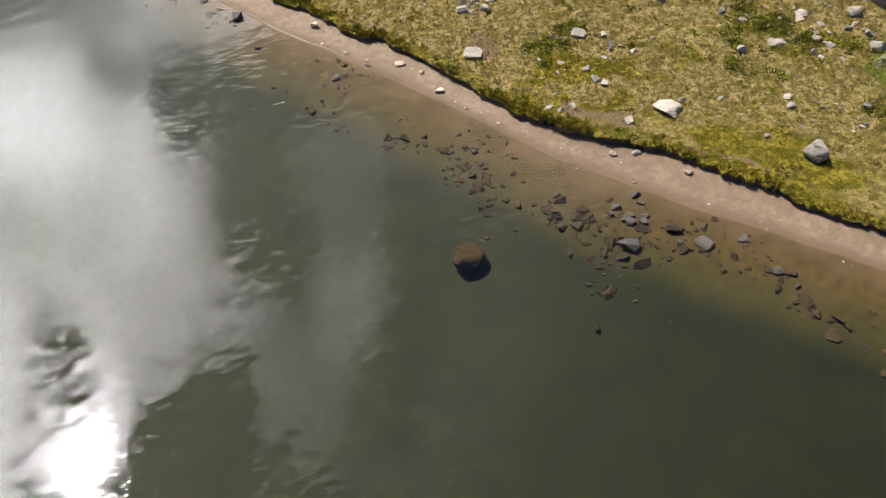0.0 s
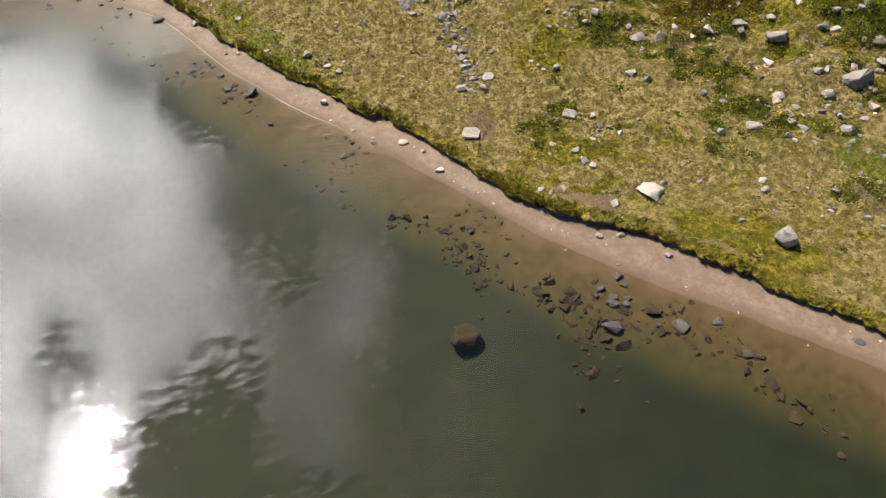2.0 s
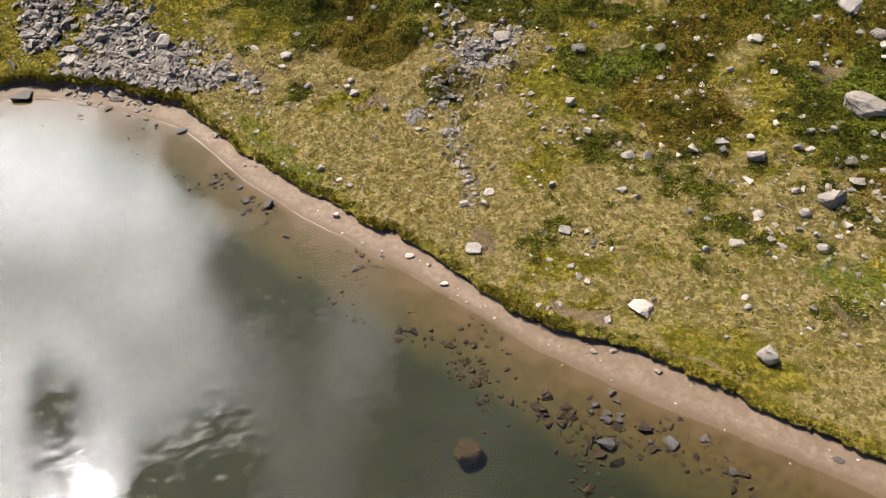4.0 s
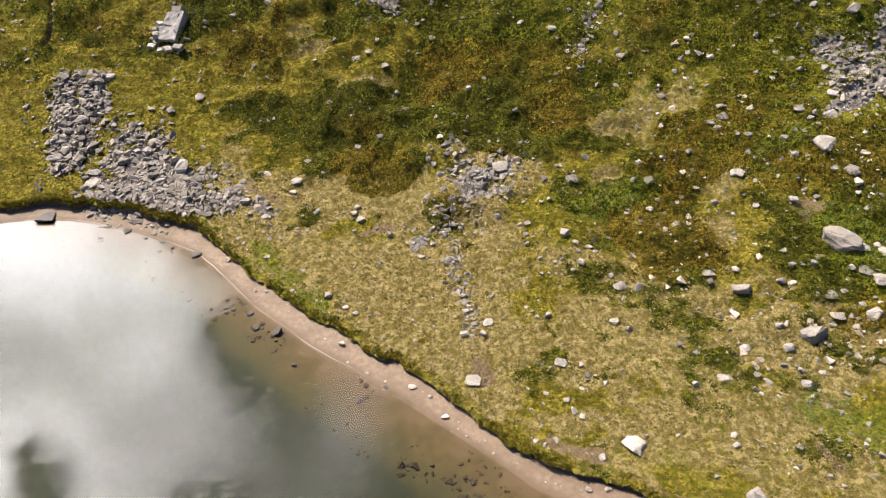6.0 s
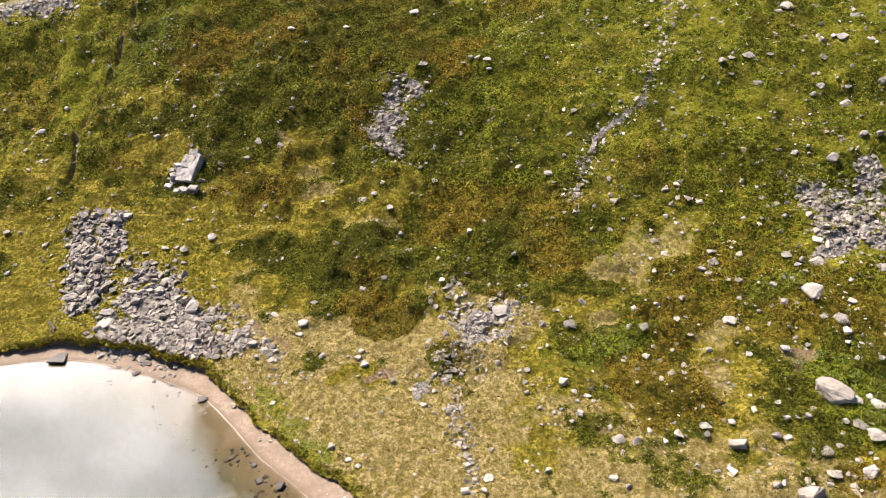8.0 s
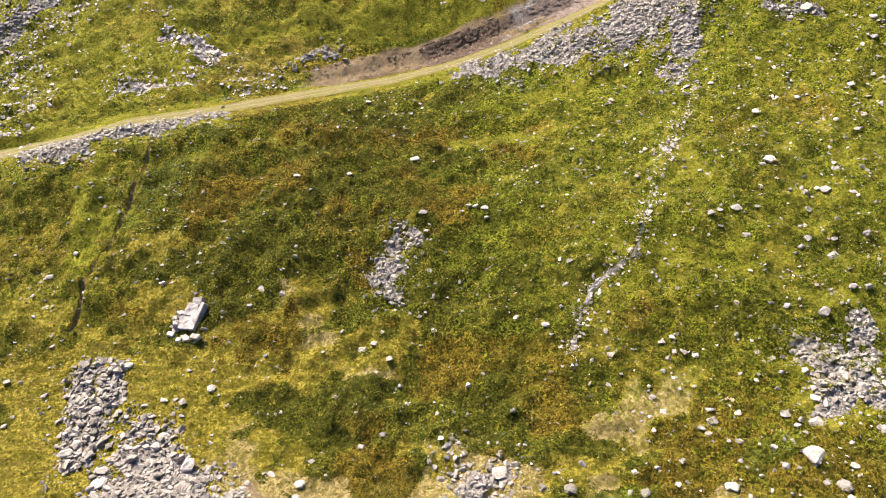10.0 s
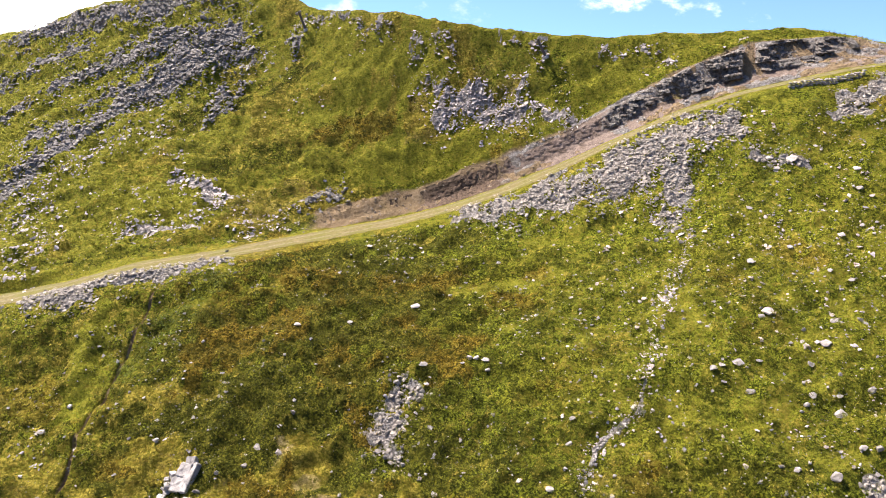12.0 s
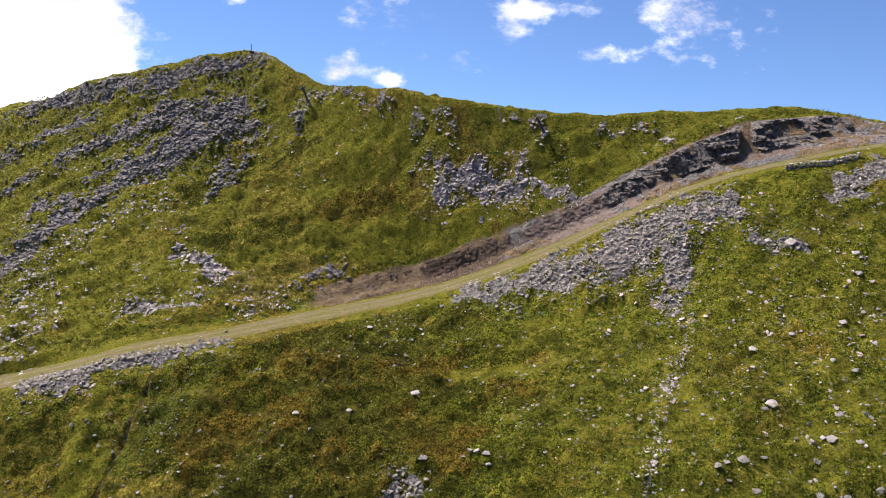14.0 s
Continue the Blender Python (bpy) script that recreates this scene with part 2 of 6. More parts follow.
def make_ground():
    m, g = material("fell_ground")
    where = g.put("ShaderNodeTexCoord").outputs["Object"]
    a = g.put("ShaderNodeVertexColor", layer_name="cover")
    sa = g.put("ShaderNodeSeparateColor")
    g.set(sa.inputs[0], a.outputs[0])
    sand, rubble, soil = sa.outputs
    wet = a.outputs[1]
    n1, n2, n3 = g.noise(where, 0.35, 5.0, 0.6), g.noise(where, 2.2, 6.0, 0.65), g.noise(where, 11.0, 6.0, 0.7)
    n0 = g.noise(g.moved(where, (0, 0, 0), (0, 0, 0.2), (0.6, 1.3, 1.0)), 0.16, 7.0, 0.72)
    tuft = g.cells(where, 2.4)
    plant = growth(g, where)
    # bare ground
    bare = g.mix(g.ramp(n3, 0.3, 0.7), (0.17, 0.115, 0.060), (0.36, 0.262, 0.155))
    shingle = g.cells(where, 2.6, out="Color")
    shade = g.put("ShaderNodeSeparateColor")
    g.set(shade.inputs[0], shingle)
    grit = g.mix(g.ramp(shade.outputs[0], 0.0, 1.0), g.mix(1.0, rock_colour(g, where), (0.70, 0.67, 0.63), "MULTIPLY"), rock_colour(g, where))
    grit = g.mix(g.ramp(g.cells(where, 2.6, "DISTANCE_TO_EDGE"), 0.0, 0.10, 0.6, 0.0), grit, (0.09, 0.08, 0.07))
    beach = g.mix(g.ramp(n2, 0.3, 0.7), (0.132, 0.091, 0.059), (0.188, 0.134, 0.091))
    beach = g.mix(g.ramp(n1, 0.45, 0.62, 0.0, 0.5), beach, (0.110, 0.074, 0.047))
    beach = g.mix(g.ramp(g.cells(where, 9.0), 0.14, 0.06, 0.0, 0.5), beach, (0.20, 0.155, 0.115))
    beach = g.mix(g.ramp(n3, 0.55, 0.75, 0.0, 0.5), beach, (0.18, 0.125, 0.08))
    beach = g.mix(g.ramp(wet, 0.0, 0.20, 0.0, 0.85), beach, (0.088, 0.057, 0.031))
    # silt tones, plus the water's dimming with depth painted onto the bed
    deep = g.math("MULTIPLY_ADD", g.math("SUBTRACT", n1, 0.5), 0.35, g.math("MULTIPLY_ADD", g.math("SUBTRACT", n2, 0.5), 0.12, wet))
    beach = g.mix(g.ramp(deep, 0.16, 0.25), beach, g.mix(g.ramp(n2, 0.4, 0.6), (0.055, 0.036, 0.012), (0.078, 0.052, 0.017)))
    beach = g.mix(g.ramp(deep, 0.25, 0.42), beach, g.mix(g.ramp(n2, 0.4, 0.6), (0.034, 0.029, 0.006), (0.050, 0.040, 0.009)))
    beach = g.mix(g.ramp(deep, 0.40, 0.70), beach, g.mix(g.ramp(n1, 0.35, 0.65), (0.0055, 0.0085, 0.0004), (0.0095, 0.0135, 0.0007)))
    c = g.mix(g.ramp(g.math("MULTIPLY_ADD", n3, 0.5, soil), 0.5, 0.85), plant, bare)
    c = g.mix(g.ramp(g.math("MULTIPLY_ADD", n3, 0.5, rubble), 0.55, 0.85), c, grit)
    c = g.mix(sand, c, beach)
    leaf = g.math("MULTIPLY_ADD", g.math("SUBTRACT", 1.0, tuft), 0.7, n3)
    hard = g.cells(where, 2.6, "DISTANCE_TO_EDGE")
    relief = g.math("ADD", g.math("MULTIPLY", leaf, g.math("SUBTRACT", 1.0, sand)), g.math("MULTIPLY", g.math("MULTIPLY", hard, rubble), 3.0))
    broad = g.bump(g.math("MULTIPLY", g.math("ADD", g.math("MULTIPLY_ADD", n2, 0.5, n1), n0), g.math("SUBTRACT", 1.0, sand)), 1.0, 1.25)
    normal = g.bump(relief, 1.0, 0.5, broad)
    finish(g, c, g.ramp(sand, 0.0, 1.0, 0.95, 0.7), normal, g.ramp(sand, 0.0, 1.0, 0.03, 0.25))
    return m


def make_track():
    m, g = material("grassed_track")
    where = g.put("ShaderNodeTexCoord").outputs["Object"]
    u = g.put("ShaderNodeUVMap", uv_map="track").outputs[0]
    s = g.put("ShaderNodeSeparateXYZ")
    g.set(s.inputs[0], u)
    n1, n2, n3 = g.noise(where, 0.25, 5.0, 0.6), g.noise(where, 1.6, 6.0, 0.65), g.noise(where, 9.0, 6.0, 0.7)
    c = g.mix(g.ramp(n2, 0.35, 0.65), (0.080, 0.066, 0.024), (0.135, 0.108, 0.048))
    c = g.mix(g.ramp(n1, 0.42, 0.6, 0.0, 0.6), c, (0.090, 0.088, 0.016))
    rut = g.math("ABSOLUTE", g.math("SUBTRACT", g.math("ABSOLUTE", g.math("SUBTRACT", s.outputs[0], 0.5)), 0.21))
    worn = g.math("MULTIPLY", g.ramp(rut, 0.10, 0.02), g.ramp(n2, 0.35, 0.55))
    c = g.mix(g.math("MULTIPLY", worn, 0.6), c, g.mix(g.ramp(n3, 0.3, 0.7), (0.125, 0.100, 0.070), (0.190, 0.160, 0.120)))
    c = g.mix(g.ramp(n3, 0.54, 0.70, 0.0, 0.55), c, (0.070, 0.062, 0.016))
    finish(g, c, 0.95, g.bump(n3, 0.6, 0.12), 0.05)
    return m


def make_rock(name, tint=(1, 1, 1), dark=0.0):
    m, g = material(name)
    where = g.put("ShaderNodeTexCoord").outputs["Object"]
    lot = g.put("ShaderNodeObjectInfo").outputs["Random"]
    isle = g.put("ShaderNodeNewGeometry").outputs["Random Per Island"]
    shift = g.put("ShaderNodeVectorMath", operation="SCALE")
    shift.inputs[0].default_value = (31.0, 17.0, 23.0)
    g.set(shift.inputs["Scale"], g.math("ADD", lot, isle))
    place = g.put("ShaderNodeVectorMath", operation="ADD")
    g.set(place.inputs[0], where), g.set(place.inputs[1], shift.outputs[0])
    c = rock_colour(g, place.outputs[0])
    vary = g.math("FRACT", g.math("MULTIPLY_ADD", isle, 7.3, g.math("MULTIPLY", lot, 3.7)))
    c = g.mix(1.0, c, g.mix(vary, tuple(0.55 * t for t in tint), tuple(1.2 * t for t in tint)), "MULTIPLY")
    if dark:
        c = g.mix(dark, c, (0.045, 0.04, 0.036))
    layers = g.moved(place.outputs[0], (0, 0, 0), (0.5, 0.3, 0.0), (1.2, 1.2, 5.0))
    h = g.math("ADD", g.noise(layers, 2.2, 6.0, 0.65), g.math("MULTIPLY", g.noise(place.outputs[0], 14.0, 5.0, 0.7), 0.35))
    finish(g, c, 0.88 - 0.35 * dark, g.bump(h, 0.8, 0.12), 0.2)
    return m


def make_water():
    m, g = material("lake_water")
    where = g.put("ShaderNodeTexCoord").outputs["Object"]
    # short wind ripples in gusty bands over a calmer swell
    def train(turn, across, along, warp):
        """The slope of one train of ripples: a noise vector, finely spaced across the crests."""
        at = g.moved(g.moved(where, (0, 0, 0), (0, 0, radians(-turn))), (0, 0, 0), (0, 0, 0), (along, across, 1.0))
        return g.noise(at, 1.0, 2.0, 0.55, out=1, warp=warp)

    swell = g.noise(g.moved(g.moved(where, (0, 0, 0), (0, 0, radians(-30))), (0, 0, 0), (0, 0, 0), (0.5, 1.3, 1.0)), 0.45, 3.0, 0.5)
    gust = g.ramp(g.noise(where, 0.10, 4.0, 0.6), 0.34, 0.56, 0.35, 1.0)
    sheltered = g.put("ShaderNodeSeparateXYZ")
    g.set(sheltered.inputs[0], where)
    calm = g.ramp(g.math("SUBTRACT", sheltered.outputs[1], sheltered.outputs[0]), 38.0, 70.0, 1.0, 0.12)
    slope = g.put("ShaderNodeVectorMath", operation="ADD")
    for socket, (turn, across, along, warp), size in zip(slope.inputs, ((21, 4.4, 1.05, 0.6), (3, 7.6, 2.1, 0.4)), (0.26, 0.14)):
        lean = g.put("ShaderNodeVectorMath", operation="MULTIPLY_ADD")
        g.set(lean.inputs[0], train(turn, across, along, warp))
        lean.inputs[1].default_value, lean.inputs[2].default_value = (0.25 * size, size, 0.0), (-0.125 * size, -0.5 * size, 0.0)
        g.set(socket, lean.outputs[0])
    force = g.put("ShaderNodeVectorMath", operation="SCALE")
    g.set(force.inputs[0], slope.outputs[0]), g.set(force.inputs["Scale"], g.math("MULTIPLY", gust, calm))
    tilted = g.put("ShaderNodeVectorMath", operation="ADD")
    g.set(tilted.inputs[0], g.bump(swell, 1.0, 0.012)), g.set(tilted.inputs[1], force.outputs[0])
    unit = g.put("ShaderNodeVectorMath", operation="NORMALIZE")
    g.set(unit.inputs[0], tilted.outputs[0])
    normal = unit.outputs[0]
    gloss = g.put("ShaderNodeBsdfGlossy")
    gloss.inputs["Roughness"].default_value = 0.015
    gloss.inputs["Color"].default_value = (0.96, 0.98, 1.03, 1.0)
    g.set(gloss.inputs["Normal"], normal)
    clear = g.put("ShaderNodeBsdfTransparent")
    clear.inputs[0].default_value = (0.93, 0.92, 0.80, 1.0)
    fresnel = g.put("ShaderNodeFresnel")
    fresnel.inputs["IOR"].default_value = 1.38
    g.set(fresnel.inputs["Normal"], normal)
    both = g.put("ShaderNodeMixShader")
    g.set(both.inputs[0], fresnel.outputs[0]), g.set(both.inputs[1], clear.outputs[0]), g.set(both.inputs[2], gloss.outputs[0])
    g.set(g.put("ShaderNodeOutputMaterial").inputs[0], both.outputs[0])
    return m


GROUND, TRACK_TOP, WATER = make_ground(), make_track(), make_water()
ROCK = make_rock("weathered_rock", (0.82, 0.78, 0.72))
SCREE_ROCK = make_rock("scree_rock", (0.60, 0.56, 0.505))
FELL_ROCK = make_rock("fell_rock", (0.53, 0.51, 0.475))
PALE_ROCK = make_rock("pale_slab", (1.0, 0.98, 0.95))
BEDROCK = make_rock("bedrock", (1.08, 1.0, 0.95))
WARM_ROCK = make_rock("tan_rock", (1.12, 0.98, 0.84))
SILT_ROCK = make_rock("silted_rock", (0.15, 0.10, 0.045), 0.3)
DARK_ROCK = make_rock("wet_dark_rock", (0.85, 0.82, 0.80), 0.86)
# ---------------------------------------------------------------- terrain
def grain(x, y, seed=0):
    """Smooth noise in -1..1 on arrays, one bump per unit."""
    xi, yi = np.floor(x), np.floor(y)
    u, v = x - xi, y - yi
    u, v = u * u * u * (u * (u * 6 - 15) + 10), v * v * v * (v * (v * 6 - 15) + 10)
    xi, yi = xi.astype(np.int64), yi.astype(np.int64)

    def lot(a, b):
        h = (a * 374761393 + b * 668265263 + seed * 974634777) & 0xFFFFFFFF
        h = ((h ^ (h >> 13)) * 1274126177) & 0xFFFFFFFF
        h = ((h ^ (h >> 16)) * 2246822519) & 0xFFFFFFFF
        return ((h ^ (h >> 15)) & 0xFFFFFF) / 8388607.5 - 1.0

    low = lot(xi, yi) * (1 - u) + lot(xi + 1, yi) * u
    high = lot(xi, yi + 1) * (1 - u) + lot(xi + 1, yi + 1) * u
    return low * (1 - v) + high * v


def layered(x, y, seed=0, octaves=4, gain=0.5):
    total, size, norm = 0.0, 1.0, 0.0
    for k in range(octaves):
        total = total + size * grain(x * 2.03**k + 17.3 * k, y * 2.03**k - 9.1 * k, seed + k)
        norm, size = norm + size, size * gain
    return total / norm


def ease(a, b, x):
    t = np.clip((x - a) / (b - a), 0, 1)
    return t * t * (3 - 2 * t)


# Lines of the land: x, y (and height) from west to east.
WATERLINE = np.array([(-160, 0), (-110, 38), (-80, 52), (-60, 59), (-50, 60.7), (-43, 62), (-36, 60.6), (-29, 58), (-24.6, 55.5), (-21.4, 52),
                      (-18.7, 49), (-14.9, 46), (-11.9, 43.3), (-8, 41.2), (-4.2, 38.2), (0, 35.4), (3, 33), (6.4, 30.2), (10.7, 27.7),
                      (15, 25.4), (21.3, 22.3), (27, 19), (45, 8), (80, -22), (120, -70), (160, -130)])
TURFLINE = np.array([(-160, 3), (-110, 41), (-80, 55), (-60, 60.9), (-50, 62.3), (-45, 64.3), (-41, 63.6), (-34, 62.4), (-27, 60.1), (-22.6, 56.3),
                     (-19.6, 52.9), (-15.7, 49.6), (-11.6, 46.2), (-7.3, 43.6), (-3.3, 40.8), (0.4, 37.6), (3, 35.1), (6.2, 32.8), (8.9, 31.2),
                     (10.3, 32), (12, 30.5), (15, 28.9), (17.8, 27.9), (19.9, 25.9), (22.1, 24.4), (25, 23.2), (45, 12), (80, -18), (120, -66), (160, -126)])
TRACK = np.array([(-400, 105, -5), (-150, 118, 15), (-100, 120, 20.5), (-79.5, 122, 23.5), (-70, 122.5, 25.5), (-59, 125, 28.3), (-43, 131, 29.7),
                  (-31, 137, 30.8), (-22.8, 141, 31.5), (-11.9, 145.5, 32.6), (-0.3, 148, 35.2), (11.5, 149, 39.2), (23.1, 149.5, 44.1),
                  (34.6, 150, 49.6), (46.2, 151.5, 54.7), (58, 153, 58.4), (68.5, 153.5, 60.8), (80.6, 153, 63.5), (100, 152, 66.5), (150, 150, 70), (400, 140, 75)])
BANK = np.array([(-400, 114, -3), (-150, 126, 18), (-79, 127, 25.2), (-56, 137, 29.9), (-40, 142.5, 31), (-24, 152, 34), (-8, 157.5, 37), (13, 160, 44.8),
                 (24.6, 159.5, 50), (38.4, 162, 57), (49.8, 163, 63.2), (66.9, 168, 69), (85, 170.5, 70.5), (103, 172, 68.5), (150, 172, 64), (400, 165, 60)])
RIDGE = np.array([(-400, 235, 10), (-200, 216, 52), (-134.6, 214, 71.5), (-117.3, 214, 76.2), (-99.7, 213, 80.3), (-82.4, 212, 83.8), (-68.8, 211, 86.3),
                  (-57.9, 210, 87.4), (-51.3, 206, 85.1), (-40.3, 198, 79.2), (-35, 194, 78), (-25.4, 189, 77.2), (-14.8, 184, 75.7),
                  (-0.7, 179, 73.5), (10.1, 177, 72.2), (25.9, 174, 70.7), (38.7, 172.5, 70.3), (57.9, 172, 71.2), (68.6, 173, 71.9),
                  (78.6, 175, 72.7), (88.4, 176, 71.9), (95.8, 177, 70.2), (103, 178, 69), (160, 180, 62), (400, 190, 40)])
# Heights of the slope below the track, every 37.5 m from x = -150 and every 24 m from y = 6.
SLOPE = np.array([
    (1.2, 1.5, 1.7, 1.3, 0.5, 0.9, 0.7, 0.6, 0.5),
    (2.3, 1.8, 0.9, 0.2, 0.4, 0.3, 1.0, 1.4, 2.0),
    (3.7, 2.2, -0.3, -2.3, 1.1, 5.0, 4.2, 5.9, 8.8),
    (5.8, 3.6, 1.2, 4.3, 6.2, 12.2, 11.1, 15.6, 21.0),
    (10.1, 10.9, 13.8, 21.8, 21.3, 28.8, 29.1, 31.7, 36.5),
    (18.3, 23.0, 29.2, 30.9, 24.5, 33.0, 43.1, 50.4, 55.0),
    (29.7, 34.5, 36.2, 32.2, 33.2, 55.1, 66.7, 71.6, 74.0)])


def line(table, column, x):
    """A line's y or height at x, with its corners rounded off."""
    get = lambda q: np.interp(q, table[:, 0], table[:, column])
    return (get(x - 2.2) + get(x - 1.1) + 2 * get(x) + get(x + 1.1) + get(x + 2.2)) / 6


def half_width(x):
    """Half the track's breadth: broad in the west, narrower where it climbs."""
    return 5.1 - 2.0 * ease(5, 45, x)


def slope_height(x, y):
    def weights(u, n):
        u = np.clip(u, 0, n - 1.001)
        i = np.floor(u).astype(int)
        t = u - i
        w = ((1 - t) ** 3 / 6, (3 * t**3 - 6 * t**2 + 4) / 6, (-3 * t**3 + 3 * t**2 + 3 * t + 1) / 6, t**3 / 6)
        return [(np.clip(i + k - 1, 0, n - 1), w[k]) for k in range(4)]

    total = 0.0
    for i, wi in weights((x + 150) / 37.5, 9):
        for j, wj in weights((y - 6) / 24, 7):
            total = total + SLOPE[j, i] * wi * wj
    return total


def trench(x, y):
    """A narrow ditch that runs straight down the western slope."""
    aside = np.abs(x - np.interp(y, (86, 96, 106, 119), (-52.3, -52.5, -51.0, -50.3)) - 0.4 * grain(y * 0.2, y * 0, 7))
    return ease(0.42, 0.08, aside) * ease(85, 89, y) * ease(121, 117, y)


def land(x, y, rough=True):
    """The height of the ground, and how much of it is beach, bank, road and cut."""
    yw, yt = line(WATERLINE, 1, x), line(TURFLINE, 1, x)
    wob = 0.34 * layered(x * 0.9, y * 0.9, 5, 3) + 0.42 * layered(x * 0.28, y * 0.28, 6, 2) + 0.10 * grain(x * 3.1, y * 3.1, 9)
    d = 0.72 * (y - yw) + 0.10 * grain(x * 0.5, y * 0.5, 3)
    dt = 0.72 * (y - yt) + wob * (rough * 1.0)
    wide = np.maximum(0.72 * (yt - yw), 0.6)
    # below the water, the beach, and the turf's edge
    far = np.clip(-d, 0, None)
    bed = -(0.10 * far + 0.035 * np.clip(far - 2, 0, 14) ** 2)
    bed = -3.6 * (1 - np.exp(bed / 3.6))
    beach = np.where(d < 0, bed, 0.30 * np.clip(d / wide, 0, 1) ** 1.2)
    # the slope, tied to the road's edge
    low = slope_height(x, y)
    yr, zr = line(TRACK, 1, x), line(TRACK, 2, x)
    off = y - yr
    half = half_width(x)
    edge = slope_height(x, yr - half)
    low = low + (zr - 0.25 - edge) * ease(-24, 0, off + half) ** 1.5
    low = np.maximum(low, 0.62 + 0.02 * np.clip(dt, 0, 30))
    yb, zb = line(BANK, 1, x), line(BANK, 2, x)
    ym, zm = line(RIDGE, 1, x), line(RIDGE, 2, x)
    t = np.clip((y - yb) / np.maximum(ym - yb, 1), 0, 1)
    sag = 0.16 + 0.36 * ease(0, -50, x)
    high = zb + (zm - zb) * (t - sag * t * (1 - t))
    back = np.clip(y - ym, 0, None)
    high = high - 0.02 * back**1.6 / (1 + 0.02 * back)
    cut = np.interp((off - half) / np.maximum(yb - yr - half, 0.8), (0, 0.45, 0.6, 0.92, 1), (0, 0.20, 0.36, 0.94, 1))
    lift = np.where(off < -half, low, np.where(off > half, zr + (zb - zr) * cut, zr))
    hill = np.where(y > yb, high, lift)
    on_track = ease(-1.0, 0.2, off + half) * ease(1.0, -0.2, off - half)
    in_cut = ease(-0.5, 0.7, off - half) * ease(1.2, -0.4, y - yb) * ease(-36, -24, x)
    if rough:
        quiet = 1 - on_track
        away = ease(0.5, 12, dt)
        fell = ease(0, 8, y - yb)
        hill = hill + quiet * away * (0.75 * layered(x / 13, y / 13, 21, 3) * ease(3, 25, dt) + 0.26 * layered(x / 2.6, y / 2.2, 31, 3))
        hill = hill + fell * quiet * (1.3 * layered(x / 17 + y / 60, y / 9, 41, 4) + 0.75 * layered(x / 4.5, y / 2.2, 47, 3) - 0.7 * np.abs(layered(x / 7 + 3, y / 1.9, 49, 3)) + 0.3 * layered(x / 1.7, y / 1.1, 48, 2)) * ease(0, 7, np.abs(y - ym) + 3)
        hill = hill + in_cut * quiet * 0.5 * layered(x / 1.9, y / 1.3, 53, 3)
    hill = hill - 0.8 * trench(x, y)
    turf = ease(0.22, 0.5, dt)
    z = beach * (1 - turf) + hill * turf
    # the far shores, out of sight
    south = ease(-110, -420, y) * 55 + ease(-100, -125, y) * 9
    z = np.where(y < -60, np.maximum(z, -5.5 + south), z)
    return z, d, dt, on_track, in_cut, off, y - yb, y - ym

# Bands of loose rock, green, brown and straw-coloured growth: x0, y0, x1, y1, half width.
SCREE_LOW = [(-47.7, 80.9, -46.2, 76.4, 2.3), (-46.2, 76.4, -43.8, 69, 2.2), (-43.8, 80.3, -42.4, 77, 1.3), (-36.9, 72, -34, 67.2, 2.6), (-37.2, 64.1, -29.5, 63.1, 1.7), (-35.3, 65.2, -23.9, 63.8, 2.1), (-32.6, 67.1, -28.6, 64.6, 2.4), (-23.5, 63.3, -19, 61.5, 0.9), (-40.1, 67.3, -39.2, 64.9, 1.3)]
SCREE_MID = [(-7.3, 97.9, -9.3, 92.1, 3), (45.1, 75.1, 43.1, 71.1, 2.7), (51.4, 81.3, 48.4, 71.7, 1.7), (43.5, 78.5, 45.9, 77.7, 2.4), (5.2, 65.2, 1.4, 62.1, 2.2), (-1, 58.6, -3, 55.5, 1.2)]
RIVULET = [(42.1, 129.0, 38.8, 118.4, 0.8), (38.8, 118.4, 32.6, 110.5, 0.8), (32.6, 110.5, 29.8, 102.4, 1.0), (29.8, 102.4, 27.2, 96.6, 1.1), (27.2, 96.6, 24.6, 91.7, 1.0), (24.6, 91.7, 18.7, 87.9, 1.0), (18.7, 87.9, 17.2, 85.1, 1.1), (17.2, 85.1, 15.5, 80.4, 0.9), (15.5, 80.4, 14.6, 77.7, 0.7), (38.2, 117.1, 34.2, 109.4, 0.6)]
TRAIL = [(0.2, 55.7, 0.5, 53, 0.7), (0.6, 53, 2, 46.6, 0.7), (2, 46.6, 2.7, 43.7, 0.7), (0.1, 67.6, 2, 60.6, 1.9)]
SCREE_ROAD = [(3.1, 141.6, 21.6, 138.3, 2.9), (17.5, 140.6, 34.6, 139.9, 4.3), (32.9, 141.8, 51.7, 144, 4.1), (44.1, 143.8, 39.3, 129, 3), (54.8, 147, 55.2, 141.6, 1.5), (-73, 118.2, -62, 116.8, 2.6), (-63.9, 118.2, -42.8, 126.6, 2.5), (72.8, 141.1, 83.1, 145.3, 2.7), (56.5, 136, 63.2, 132.5, 1.4)]
